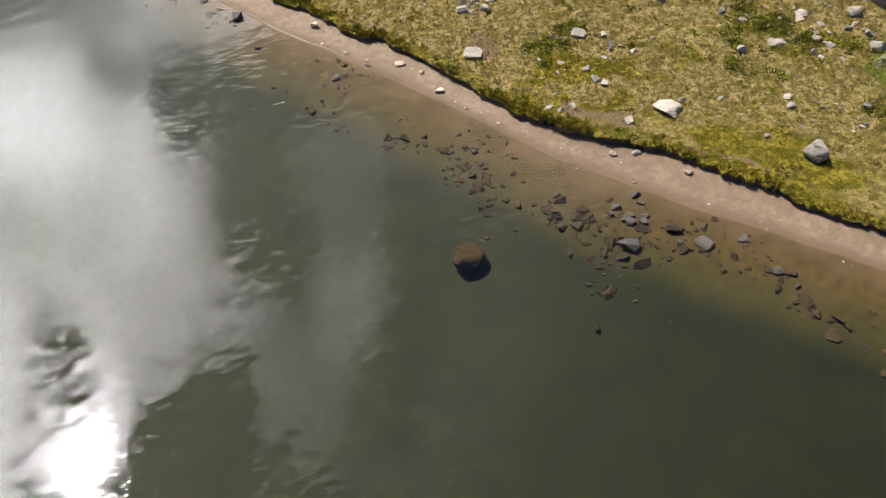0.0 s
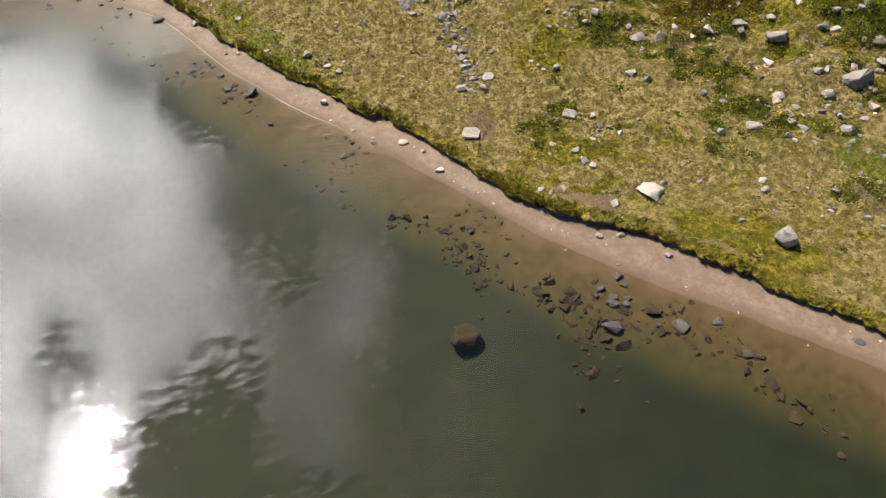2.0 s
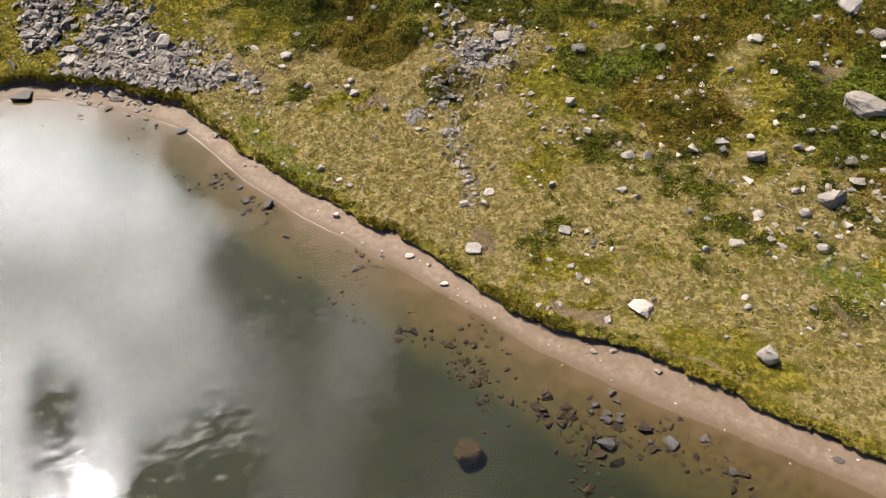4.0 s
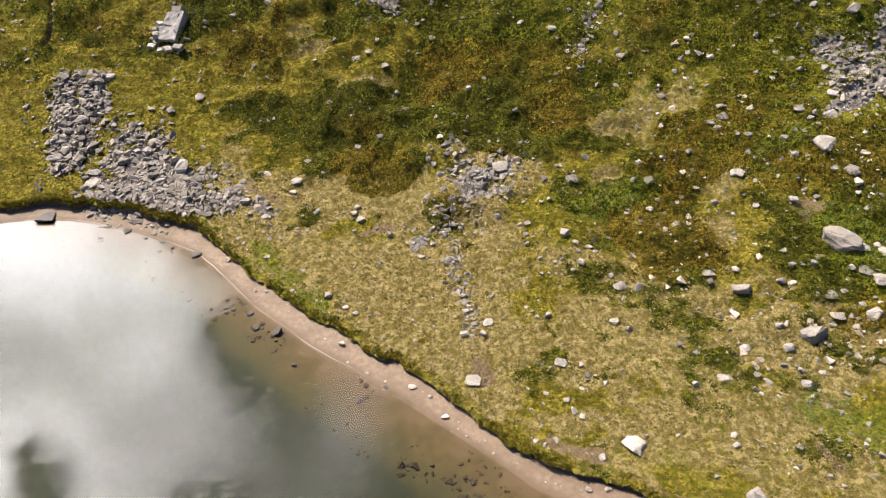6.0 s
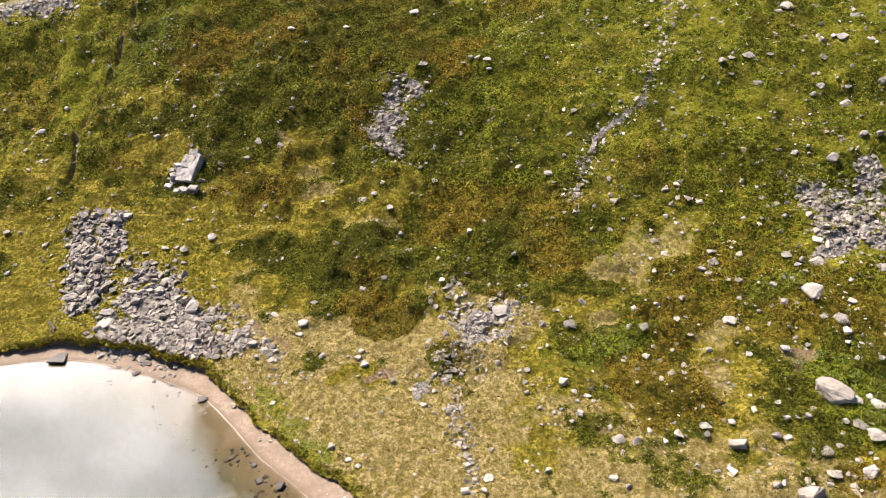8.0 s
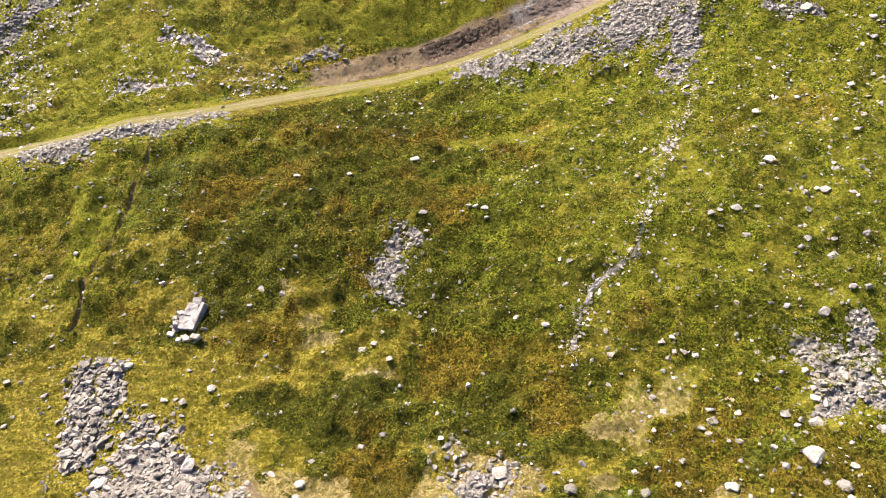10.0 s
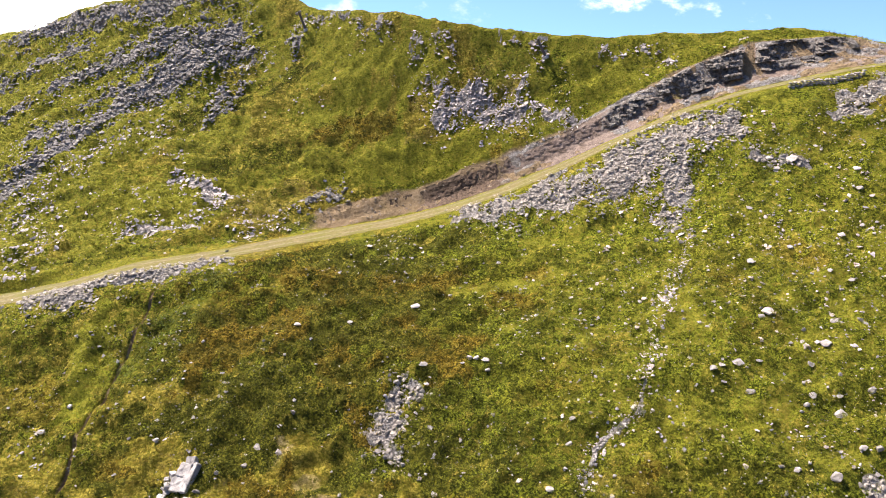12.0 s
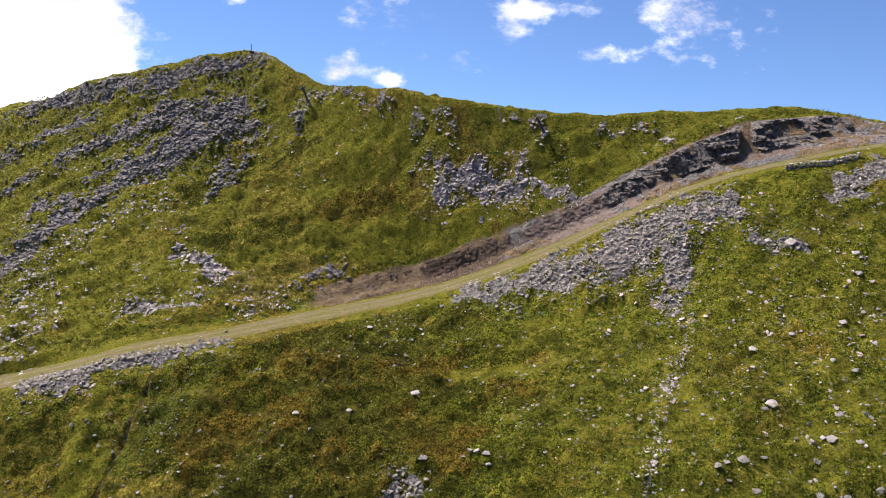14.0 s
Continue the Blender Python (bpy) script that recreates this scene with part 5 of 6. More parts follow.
MEADOW_STONES_G = [(34.2, 40.8, 0.43, 0.54), (31.1, 41, 0.42, 0.63), (21.6, 34.2, 0.83, 0.56), (21.5, 33.3, 0.83, 0.73), (13.9, 33.4, 2.28, 0.88), (15, 34.1, 0.53, 0.62), (14.3, 40.2, 0.42, 0.47), (17.4, 34.2, 0.54, 0.45), (26, 33, 0.76, 0.47), (25.6, 31.7, 0.37, 0.65), (21.5, 29.1, 1.86, 2.03), (29.2, 32.3, 0.39, 0.39), (28.1, 30.1, 0.47, 0.38), (30.6, 30.9, 0.58, 0.39), (21.7, 31.5, 0.45, 0.27), (7.7, 40.9, 0.75, 0.56), (9.4, 41, 1.41, 1.03), (8.4, 40.5, 0.47, 0.65), (10.8, 38.5, 0.55, 0.27), (9.7, 42.9, 0.38, 0.34), (2.1, 39.4, 1.73, 0.82), (0.9, 40.9, 0.28, 0.46), (1.2, 42, 0.33, 0.28)]
BEACH_STONES_A = [(-9.3, 43.9, 0.74, 0.89), (-6.8, 40.8, 0.52, 0.38), (-5.2, 39.9, 0.37, 0.28), (-0.2, 36.4, 0.84, 0.62), (1.5, 34.7, 0.31, 0.26), (-18.4, 50.6, 0.49, 0.44), (-17.3, 50.4, 0.44, 0.44), (10.2, 30.2, 0.68, 0.51), (11.6, 30.2, 0.76, 0.59), (14.3, 28.5, 0.68, 0.59), (11.1, 27.9, 0.29, 0.25), (3.5, 33.2, 0.34, 0.21), (-2.9, 39.3, 1.01, 0.64), (-1.4, 38.3, 0.5, 0.41), (-22.1, 55, 0.82, 0.82), (-14.5, 49.9, 0.64, 0.32)]
WADING_STONES_A = [(-25.7, 56.1, 1.08, 0.72), (-43.8, 61.9, 1.83, 0.99), (-34.2, 59.8, 0.91, 0.65), (-31.8, 58.7, 0.51, 0.38), (-29.8, 58.1, 0.44, 0.31), (-20, 48.4, 0.43, 0.32), (-18.3, 47.8, 0.59, 0.43), (-17.4, 46.1, 0.73, 0.47), (-16.8, 46, 0.36, 0.26), (-15.2, 45.4, 0.72, 0.82), (-20.8, 48.6, 0.54, 0.33), (-20.8, 49.3, 0.44, 0.27), (-7.2, 38.2, 0.64, 0.46), (-13.2, 41.8, 0.39, 0.34), (1.9, 30.8, 0.33, 0.33), (11, 27, 0.58, 0.58), (11.2, 26.4, 0.41, 0.33), (9.8, 26.1, 0.57, 0.57), (10.5, 25.5, 0.65, 0.32), (10.4, 25, 0.56, 0.48), (11.3, 25.4, 0.57, 0.41), (11.1, 25, 0.48, 0.4), (10.1, 25.1, 0.4, 0.4), (9.4, 25.6, 0.32, 0.32)]
WADING_STONES_B = [(-5.1, 39.4, 0.46, 0.28), (10, 23.4, 1.14, 0.54), (14.1, 23.4, 1.04, 0.62), (16.3, 23.7, 0.64, 0.35), (17.5, 21.5, 0.63, 0.42), (18.2, 20.6, 0.35, 0.28), (24, 22.2, 0.68, 0.45), (12.8, 23.5, 0.34, 0.31)]

SLOPE_STONES = SLOPE_STONES_A + SLOPE_STONES_B + SLOPE_STONES_C + SLOPE_STONES_D + SLOPE_STONES_E + SLOPE_STONES_F + SLOPE_STONES_G + SLOPE_STONES_H
UPPER_STONES = UPPER_STONES_A + UPPER_STONES_B + UPPER_STONES_C
MEADOW_STONES = MEADOW_STONES_A + MEADOW_STONES_B + MEADOW_STONES_C + MEADOW_STONES_D + MEADOW_STONES_E + MEADOW_STONES_F + MEADOW_STONES_G
for x, y, wide, seen in SLOPE_STONES + [(x, y, 0.62 * w, 0.62 * h) for x, y, w, h in UPPER_STONES]:
    if wide > 1.5:
        set_stone(x, y, wide, seen, BOULDER_MESHES, "boulder", "large pale grey angular boulder bedded in shrubs on the slope", "boulders on the slope")
    else:
        set_stone(x, y, wide, seen, STONE_MESHES, "stone", "pale grey weathered stone among dwarf shrubs", "stones on the slope")
for x, y, wide, seen in MEADOW_STONES:
    if wide > 1.25:
        set_stone(x, y, wide, seen, BOULDER_MESHES, "boulder", "pale grey rough-faced boulder lying in dry grass", "boulders on the meadow")
    else:
        set_stone(x, y, wide, seen, STONE_MESHES, "stone", "pale grey stone lying in dry yellow grass", "stones on the meadow")
for x, y, wide, seen in BEACH_STONES_A:
    set_stone(x, y, wide, seen, TAN_MESHES, "stone", "smooth tan stone resting on the sandy beach", "stones on the beach", 0.12)
for x, y, wide, seen in WADING_STONES_A + WADING_STONES_B:
    set_stone(x, y, wide * 1.4, seen * 1.3, DARK_MESHES, "stone", "dark wet stone standing in shallow lake water", "stones at the water's edge", 0.25,
              max(min(height_at(x, y), 0.02), -0.14))


def boulder(x, y, wide, deep, tall, turn, label, corners=14, seed=1, mat=ROCK, sink=0.15, name="boulder", cuts=4, boxy=0.55):
    """One large boulder with a mesh of its own."""
    bm = rock_bmesh(random.Random(seed), corners, 1.0, 0.05, 0.055, cuts, boxy)
    ob = new(name, mesh_of(name, bm, mat))
    ob.matrix_world = Matrix.Translation((x, y, height_at(x, y) - sink * tall)) @ tilt_at(x, y, 0.5) @ Matrix.Rotation(radians(turn), 4, "Z") @ Matrix.Diagonal((wide, deep, tall, 1))
    return tagged(ob, label, "boulder")


boulder(1.44, 23.29, 1.8, 1.6, 1.5, 30, "brown algae-covered boulder sunk on the lake bed", 34, 9, make_rock("algae_rock", (0.22, 0.145, 0.06), 0.2), 0.2, boxy=0.2)

boulder(36.9, 53.6, 3.7, 2.5, 2.2, -38, "huge rounded pale grey boulder among green shrubs", 60, 17, SCREE_ROCK, sink=0.3, boxy=0.05)

# ---------------------------------------------------------------- loose rock in bands
CHIPS = []
for k in range(10):
    bm = rock_bmesh(dice, 9 if k < 5 else 11, 0.6 if k % 2 else 0.8)
    bm.verts.ensure_lookup_table()
    CHIPS.append((np.array([v.co for v in bm.verts]), np.array([[v.index for v in f.verts] for f in bm.faces])))
    bm.free()


def heap(name, pieces, where, sizes, turns, mat, flats=None, lifts=None, smooth=False, extra=None, lean=0.0):
    """Copies of small pieces laid on the ground, as one mesh. turns: rows of three angles."""
    verts, faces, at, shade = [], [], 0, []
    base = where[:, 2] if where.shape[1] > 2 else covers(where[:, 0], where[:, 1])[2]
    flats = np.ones(len(where)) if flats is None else flats
    lifts = np.zeros(len(where)) if lifts is None else lifts
    (ca, cb, cc), (sa, sb, sc) = np.cos(turns.T), np.sin(turns.T)
    for k, (pv, pf) in enumerate(pieces):
        mine = np.arange(k, len(where), len(pieces))
        if not len(mine):
            continue
        p = pv[None] * np.stack([sizes[mine], sizes[mine], sizes[mine] * flats[mine]], -1)[:, None]
        x, y, z = p[..., 0], p[..., 1], p[..., 2]
        a, b, c, d, e, f = (q[mine, None] for q in (ca, cb, cc, sa, sb, sc))
        y, z = y * a - z * d, y * d + z * a
        x, z = x * b + z * e, -x * e + z * b
        x, y = x * c - y * f, x * f + y * c
        y, z = y * math.cos(lean) - z * math.sin(lean), y * math.sin(lean) + z * math.cos(lean)
        out = np.stack([x + where[mine, 0, None], y + where[mine, 1, None], z + (base + lifts)[mine, None]], -1)
        verts.append(out.reshape(-1, 3))
        faces.append((pf[None] + (at + np.arange(len(mine)) * len(pv))[:, None, None]).reshape(-1, pf.shape[1]))
        at += len(mine) * len(pv)
        if extra is not None:
            shade.append(np.repeat(extra[mine], len(pv), 0))
    ob = sheet(name, np.concatenate(verts), np.concatenate(faces), mat, smooth)
    if extra is not None:
        layer = ob.data.color_attributes.new("plants", "FLOAT_COLOR", "POINT")
        layer.data.foreach_set("color", np.ascontiguousarray(np.concatenate(shade), np.float32).ravel())
    return ob


def band_points(rng, bands, per_square, ragged_seed=71, most=99999):
    """Random places in bands, thinned towards their ragged edges."""
    rows = []
    for x0, y0, x1, y1, w in bands:
        long = math.hypot(x1 - x0, y1 - y0)
        n = int((long + 2 * w) * 2.6 * w * per_square)
        t, s = rng.uniform(-w / max(long, 1), 1 + w / max(long, 1), n), rng.uniform(-1.3, 1.3, n) * w
        nx, ny = -(y1 - y0) / max(long, 0.1), (x1 - x0) / max(long, 0.1)
        rows.append(np.stack([x0 + t * (x1 - x0) + s * nx, y0 + t * (y1 - y0) + s * ny], -1))
    p = np.concatenate(rows)
    keep = streak(p[:, 0], p[:, 1], bands, ragged_seed) > rng.uniform(0.1, 0.9, len(p))
    keep &= land(p[:, 0], p[:, 1])[7] < -1.0
    return p[keep][:most]


def scree(name, bands, per_square, low, high, label, mat=SCREE_ROCK, seed=1, flat=(0.45, 0.9), lift=0.0, lean=0.3):
    rng = np.random.default_rng(seed)
    wide = [(*b[:4], 1.9 * b[4]) for b in bands]
    p = np.concatenate([band_points(rng, bands, per_square), band_points(rng, wide, 0.16 * per_square)])
    n = len(p)
    size = low * (high / low) ** (rng.random(n) ** 2.1)
    turns = np.stack([rng.normal(0, 0.35, n), rng.normal(0, 0.35, n), rng.uniform(0, 6.28, n)], -1)
    ob = heap(name, CHIPS, p, size, turns, mat, rng.uniform(*flat, n), lift - size * 0.12, lean=lean)
    return tagged(ob, label, "scree", kind="stuff")


scree("scree", SCREE_LOW, 11, 0.25, 1.0, "heap of pale grey angular scree reaching the lake shore", seed=2)
heap_of_blocks = new("scree_heap")
heap_of_blocks.matrix_world = Matrix.Translation((-34.0, 67.0, 0.0))
BLOCK_MESHES = [mesh_of("scree_block", rock_bmesh(dice, dice.randint(8, 11), dice.uniform(0.6, 0.9), 0.02, boxy=0.4), SCREE_ROCK) for _ in range(12)]
for x, y in band_points(np.random.default_rng(12), SCREE_LOW, 3.0)[:290]:
    block = new("scree_block", dice.choice(BLOCK_MESHES))
    block.parent = heap_of_blocks
    wide = 0.5 * 2.6 ** (dice.random() ** 1.8)
    block.matrix_basis = Matrix.Translation((x + 34.0, y - 67.0, height_at(x, y) + 0.12)) @ pose(0, 0, 0, dice.uniform(-8, 34), dice.uniform(-20, 20), dice.uniform(0, 360)) @ Matrix.Diagonal((wide, wide * dice.uniform(0.6, 0.9), wide * dice.uniform(0.5, 0.8), 1))
tagged(heap_of_blocks, "heap of large angular grey scree blocks above the lake shore", "scree")
scree("scree", SCREE_MID, 5.5, 0.25, 0.9, "patches of broken grey rock among shrubs", seed=3)
scree("stony_rivulet", RIVULET, 3.8, 0.15, 0.65, "narrow stony watercourse of pale rocks down the slope", BEDROCK, seed=4)
scree("stony_trail", TRAIL, 6.0, 0.2, 0.75, "line of half-buried stones through dry grass", seed=5)
scree("scree", SCREE_ROAD, 7.0, 0.22, 0.85, "grey rubble slope spilling below the track", make_rock("rubble", (0.72, 0.675, 0.60)), seed=6)
scree("scree", [(*b[:4], 1.35 * b[4]) for b in SCREE_FELL], 4.6, 0.3, 1.25, "dark grey scree streaks on the high fell", FELL_ROCK, seed=7, flat=(0.35, 0.8), lean=0.4)
scree("scree", [(*b[:4], 1.7 * b[4]) for b in SCREE_THIN], 2.0, 0.25, 1.0, "thin pale scree on the high fell", BEDROCK, seed=17, flat=(0.35, 0.7), lean=0.4)
scree("outcrop", [(*b[:4], 1.4 * b[4]) for b in CREST_ROCK], 3.5, 0.3, 1.1, "pale broken rock along the ridge crest", BEDROCK, seed=18, flat=(0.3, 0.7), lean=0.3)
scree("outcrop", [(*b[:4], 1.4 * b[4]) for b in OUTCROPS], 5.0, 0.3, 1.1, "pale bedrock slabs breaking through turf", BEDROCK, seed=8, flat=(0.15, 0.35), lean=0.5)


def loose(name, n, box, low, high, label, seed, keep, mat=ROCK, flat=(0.45, 0.9), lean=0.15):
    """Small stones strewn at random where keep() lets them lie."""
    rng = np.random.default_rng(seed)
    p = np.stack([rng.uniform(box[0], box[2], n), rng.uniform(box[1], box[3], n)], -1)
    p = p[keep(p[:, 0], p[:, 1], rng)]
    n = len(p)
    size = low * (high / low) ** (rng.random(n) ** 2.6)
    turns = np.stack([rng.normal(0, 0.3, n), rng.normal(0, 0.3, n), rng.uniform(0, 6.28, n)], -1)
    return tagged(heap(name, CHIPS, p, size, turns, mat, rng.uniform(*flat, n), -0.12 * size, lean=lean), label, "stones", kind="stuff")


def on_turf(x, y, rng):
    _, d, dt, on_track, in_cut, off, over, _ = land(x, y)
    lot = ease(-0.1, 0.5, layered(x / 9, y / 9, 121, 3) + 0.35 * ease(0, 45, x))
    return (dt > 0.6) & (on_track < 0.1) & (over < 60) & (rng.random(len(x)) < 0.06 + 0.7 * lot)


def on_beach(x, y, rng):
    _, d, dt, *_ = land(x, y)
    return (d > -0.3) & (dt < 0.0) & (rng.random(len(x)) < 0.5)


def on_bed(x, y, rng):
    _, d, dt, *_ = land(x, y)
    lot = 0.2 + layered(x / 4, y / 4, 131, 3) + 0.75 * np.exp(-((x - 8) ** 2 + (y - 24.5) ** 2) / 9) + 0.35 * np.exp(-((x - 2) ** 2 + (y - 28) ** 2) / 12)
    return (d < -0.3) & (d > -4.0) & (rng.random(len(x)) < ease(0.12, 0.55, lot))


def on_fell(x, y, rng):
    _, d, dt, on_track, in_cut, off, over, ridge = land(x, y)
    return (over > 0) & (ridge < -1.5) & (rng.random(len(x)) < ease(0.0, 0.5, layered(x / 11, y / 8, 141, 3)))


def in_the_cut(x, y, rng):
    return land(x, y)[4] > rng.uniform(0.3, 0.8, len(x))


loose("small_stones", 24000, (-75, 24, 80, 140), 0.12, 0.62, "small pale stones strewn through grass and shrubs", 21, on_turf)
loose("pebbles", 5000, (-50, 18, 30, 65), 0.05, 0.22, "tan pebbles scattered over the sandy beach", 22, on_beach, WARM_ROCK)
loose("bed_stones", 15000, (-40, 8, 45, 62), 0.14, 0.6, "dark silted stones on the shallow lake bed", 23, on_bed, SILT_ROCK, (0.3, 0.6))
BED_BANDS = [(-7.5, 35.2, -2.5, 32.2, 0.8), (-2.5, 32.2, 3.0, 27.6, 1.0), (3.0, 27.6, 8.2, 24.2, 1.3), (8.2, 24.2, 9.0, 21.0, 1.6), (9.2, 24.2, 13.0, 23.6, 0.9), (17.0, 21.2, 21.0, 16.4, 0.7)]
scree("sunken_stones", BED_BANDS, 1.7, 0.25, 0.95, "dark silted rocks lying in shallow lake water", SILT_ROCK, seed=27, flat=(0.5, 0.7), lean=0.0)
loose("fell_stones", 13000, (-140, 120, 110, 215), 0.22, 0.95, "grey stones scattered over the high fell", 24, on_fell, BEDROCK, (0.25, 0.5), 0.45)
loose("cut_rubble", 8000, (-40, 140, 105, 175), 0.15, 0.6, "broken brown rock at the foot of the cutting", 25, in_the_cut, make_rock("cut_rock", (0.62, 0.53, 0.44)))


def on_east_slope(x, y, rng):
    _, d, dt, on_track, in_cut, off, over, _ = land(x, y)
    return (dt > 3) & (off < -6) & (rng.random(len(x)) < ease(0.0, 0.5, layered(x / 4, y / 4, 171, 3) - 0.02) * ease(8, 35, x))


loose("slope_rubble", 6000, (8, 40, 85, 145), 0.26, 1.0, "pale broken stones scattered over the eastern slope", 26, on_east_slope, WARM_ROCK)


# ---------------------------------------------------------------- dwarf shrubs and grass tufts
def make_growing(name, low, high, rough):
    """Leaves or blades in the colours of the growth, each a little lighter or darker."""
    m, g = material(name)
    isle = g.put("ShaderNodeNewGeometry").outputs["Random Per Island"]
    tone = g.put("ShaderNodeVectorMath", operation="SCALE")
    g.set(tone.inputs[0], growth(g, g.put("ShaderNodeTexCoord").outputs["Object"])), g.set(tone.inputs["Scale"], g.ramp(isle, 0.0, 1.0, low, high))
    finish(g, tone.outputs[0], rough, None, 0.06)
    return m


def clump(rng, leaves, leaf, dome):
    """A low cushion of single leaves, each of two triangles folded along its rib."""
    v, f = [], []
    for _ in range(leaves):
        a, r = rng.uniform(0, 6.283), math.sqrt(rng.random()) * 0.5
        at = Vector((r * math.cos(a), r * math.sin(a), dome * (1 - 2.6 * r * r) * rng.uniform(0.55, 1.05) + 0.02))
        q = Euler((rng.gauss(0.1, 0.55), rng.gauss(0, 0.55), rng.uniform(0, 6.283))).to_matrix()
        n, s = len(v), leaf * rng.uniform(0.7, 1.3)
        for corner in ((-s, 0, 0), (0, -0.45 * s, 0.16 * s), (s, 0, 0), (0, 0.45 * s, 0.16 * s)):
            v.append(at + q @ Vector(corner))
        f += [(n, n + 1, n + 2), (n, n + 2, n + 3)]
    return np.array(v), np.array(f)


def tuft(rng, blades):
    v, f = [], []
    for _ in range(blades):
        a, lean, tall = rng.uniform(0, 6.283), rng.uniform(0.1, 0.9), rng.uniform(0.55, 1.0)
        foot = Vector((rng.gauss(0, 0.16), rng.gauss(0, 0.16), 0))
        side = Vector((-math.sin(a), math.cos(a), 0)) * 0.075
        tip = foot + Vector((math.cos(a) * lean * 0.6, math.sin(a) * lean * 0.6, tall))
        n = len(v)
        v += [foot - side, foot + side, tip]
        f.append((n, n + 1, n + 2))
    return np.array(v), np.array(f)


def sow(name, n, pieces, low, high, label, category, seed, weigh, mat, near=34, far=128, flat=(0.8, 1.2), lift=0.0):
    rng = np.random.default_rng(seed)
    r = near * (far / near) ** (rng.random(n) ** 0.85) + 25
    a = rng.uniform(-0.62, 0.62, n)
    p = np.stack([np.sin(a) * r, np.cos(a) * r + CENTRE_Y], -1)
    cov, pla, z = covers(p[:, 0], p[:, 1])
    keep = rng.random(n) < weigh(cov, pla, p)
    p, z, pla = p[keep], z[keep], pla[keep]
    n = len(p)
    size = rng.uniform(low, high, n) * (0.75 + 0.5 * (r[keep] - 25) / far)
    turns = np.stack([rng.normal(0, 0.12, n), rng.normal(0, 0.12, n), rng.uniform(0, 6.28, n)], -1)
    ob = heap(name, pieces, np.column_stack([p, z + lift]), size, turns, mat, rng.uniform(*flat, n), extra=pla)
    return tagged(ob, label, category, kind="stuff")


LEAVES, BLADES = make_growing("shrub_leaves", 0.7, 1.25, 0.8), make_growing("grass_blades", 0.8, 1.2, 0.85)
CUSHIONS = [clump(dice, 16, 0.085, 0.5) for _ in range(8)]
TUFTS = [tuft(dice, 8) for _ in range(8)]
off_track = lambda p: 1 - land(p[:, 0], p[:, 1])[3]
sow("dwarf_shrubs", 62000, CUSHIONS, 0.45, 1.0, "dense olive-green dwarf shrubs covering the slope", "shrubs", 31,
    lambda c, q, p: ease(0.3, 0.75, q[:, 0]) * (1 - c[:, 0]) * (1 - c[:, 1]) * off_track(p), LEAVES)
BUSHES = [clump(dice, 30, 0.085, 0.5) for _ in range(6)]
sow("alpine_bushes", 16000, BUSHES, 0.7, 1.5, "knee-high green alpenrose bushes on the hillside", "bushes", 33,
    lambda c, q, p: q[:, 0] * (1 - c[:, 0]) * (1 - c[:, 1]) * off_track(p) * ease(0.0, 0.35, layered(p[:, 0] / 4, p[:, 1] / 4, 191, 3) + 0.15) * ease(52, 74, p[:, 1] - 0.25 * p[:, 0]), LEAVES)
sow("grass_tufts", 70000, TUFTS, 0.13, 0.32, "yellow-green tussock grass on the meadow", "grass", 32,
    lambda c, q, p: (1 - 0.85 * q[:, 0]) * (1 - c[:, 0]) * (1 - c[:, 1]) * off_track(p), BLADES)

# turf hanging over the edge of the beach
rng = np.random.default_rng(41)
ex = np.concatenate([rng.uniform(-50, 28, 5200), rng.uniform(3, 9, 500)])
ey = np.interp(ex, bx, by) + np.abs(rng.normal(0, 0.45, len(ex))) - 0.12
_, _, edge_dt, *_ = land(ex, ey)
ok = (edge_dt > -0.2) & ((ex < 9) | (ex > 12.5) | (rng.random(len(ex)) < 0.15)) & (layered(ex / 1.7, ey / 1.7, 151, 2) > -0.35)
ex, ey = ex[ok], ey[ok]
_, edge_plants, _ = covers(ex, ey)
edge_plants[:, 1] *= 0.3
edge_plants[:, 3] = np.maximum(edge_plants[:, 3], 0.2)
fringe = heap("turf_fringe", TUFTS, np.column_stack([ex, ey, np.interp(ex, bx, bank_rows[8][:, 2]) - 0.05]), rng.uniform(0.16, 0.40, len(ex)),
              np.stack([rng.normal(0.5, 0.25, len(ex)), rng.normal(0, 0.2, len(ex)), rng.uniform(-0.7, 0.7, len(ex))], -1), BLADES, extra=edge_plants)
tagged(fringe, "green turf hanging over the sandy bank", "grass", kind="stuff")

# dark tussocks on the high fell
rng = np.random.default_rng(43)
fx, fy = rng.uniform(-130, 100, 16000), rng.uniform(122, 212, 16000)
_, _, _, f_track, f_cut, f_off, f_over, f_ridge = land(fx, fy)
ok = (f_over > 0.5) & (f_ridge < -1.5) & (rng.random(len(fx)) < np.maximum(0.8 * streak(fx, fy, BROWN, 92, 0.9), ease(-0.15, 0.4, layered(fx / 14, fy / 8, 161, 3))))
fx, fy = fx[ok], fy[ok]
_, fell_plants, _ = covers(fx, fy)
tagged(heap("fell_shrubs", CUSHIONS, np.stack([fx, fy], -1), rng.uniform(0.35, 0.95, len(fx)), np.stack([0 * fx, 0 * fx, rng.uniform(0, 6.28, len(fx))], -1), LEAVES, extra=fell_plants),
       "dark low shrubs dotted over the high fell", "shrubs", kind="stuff")

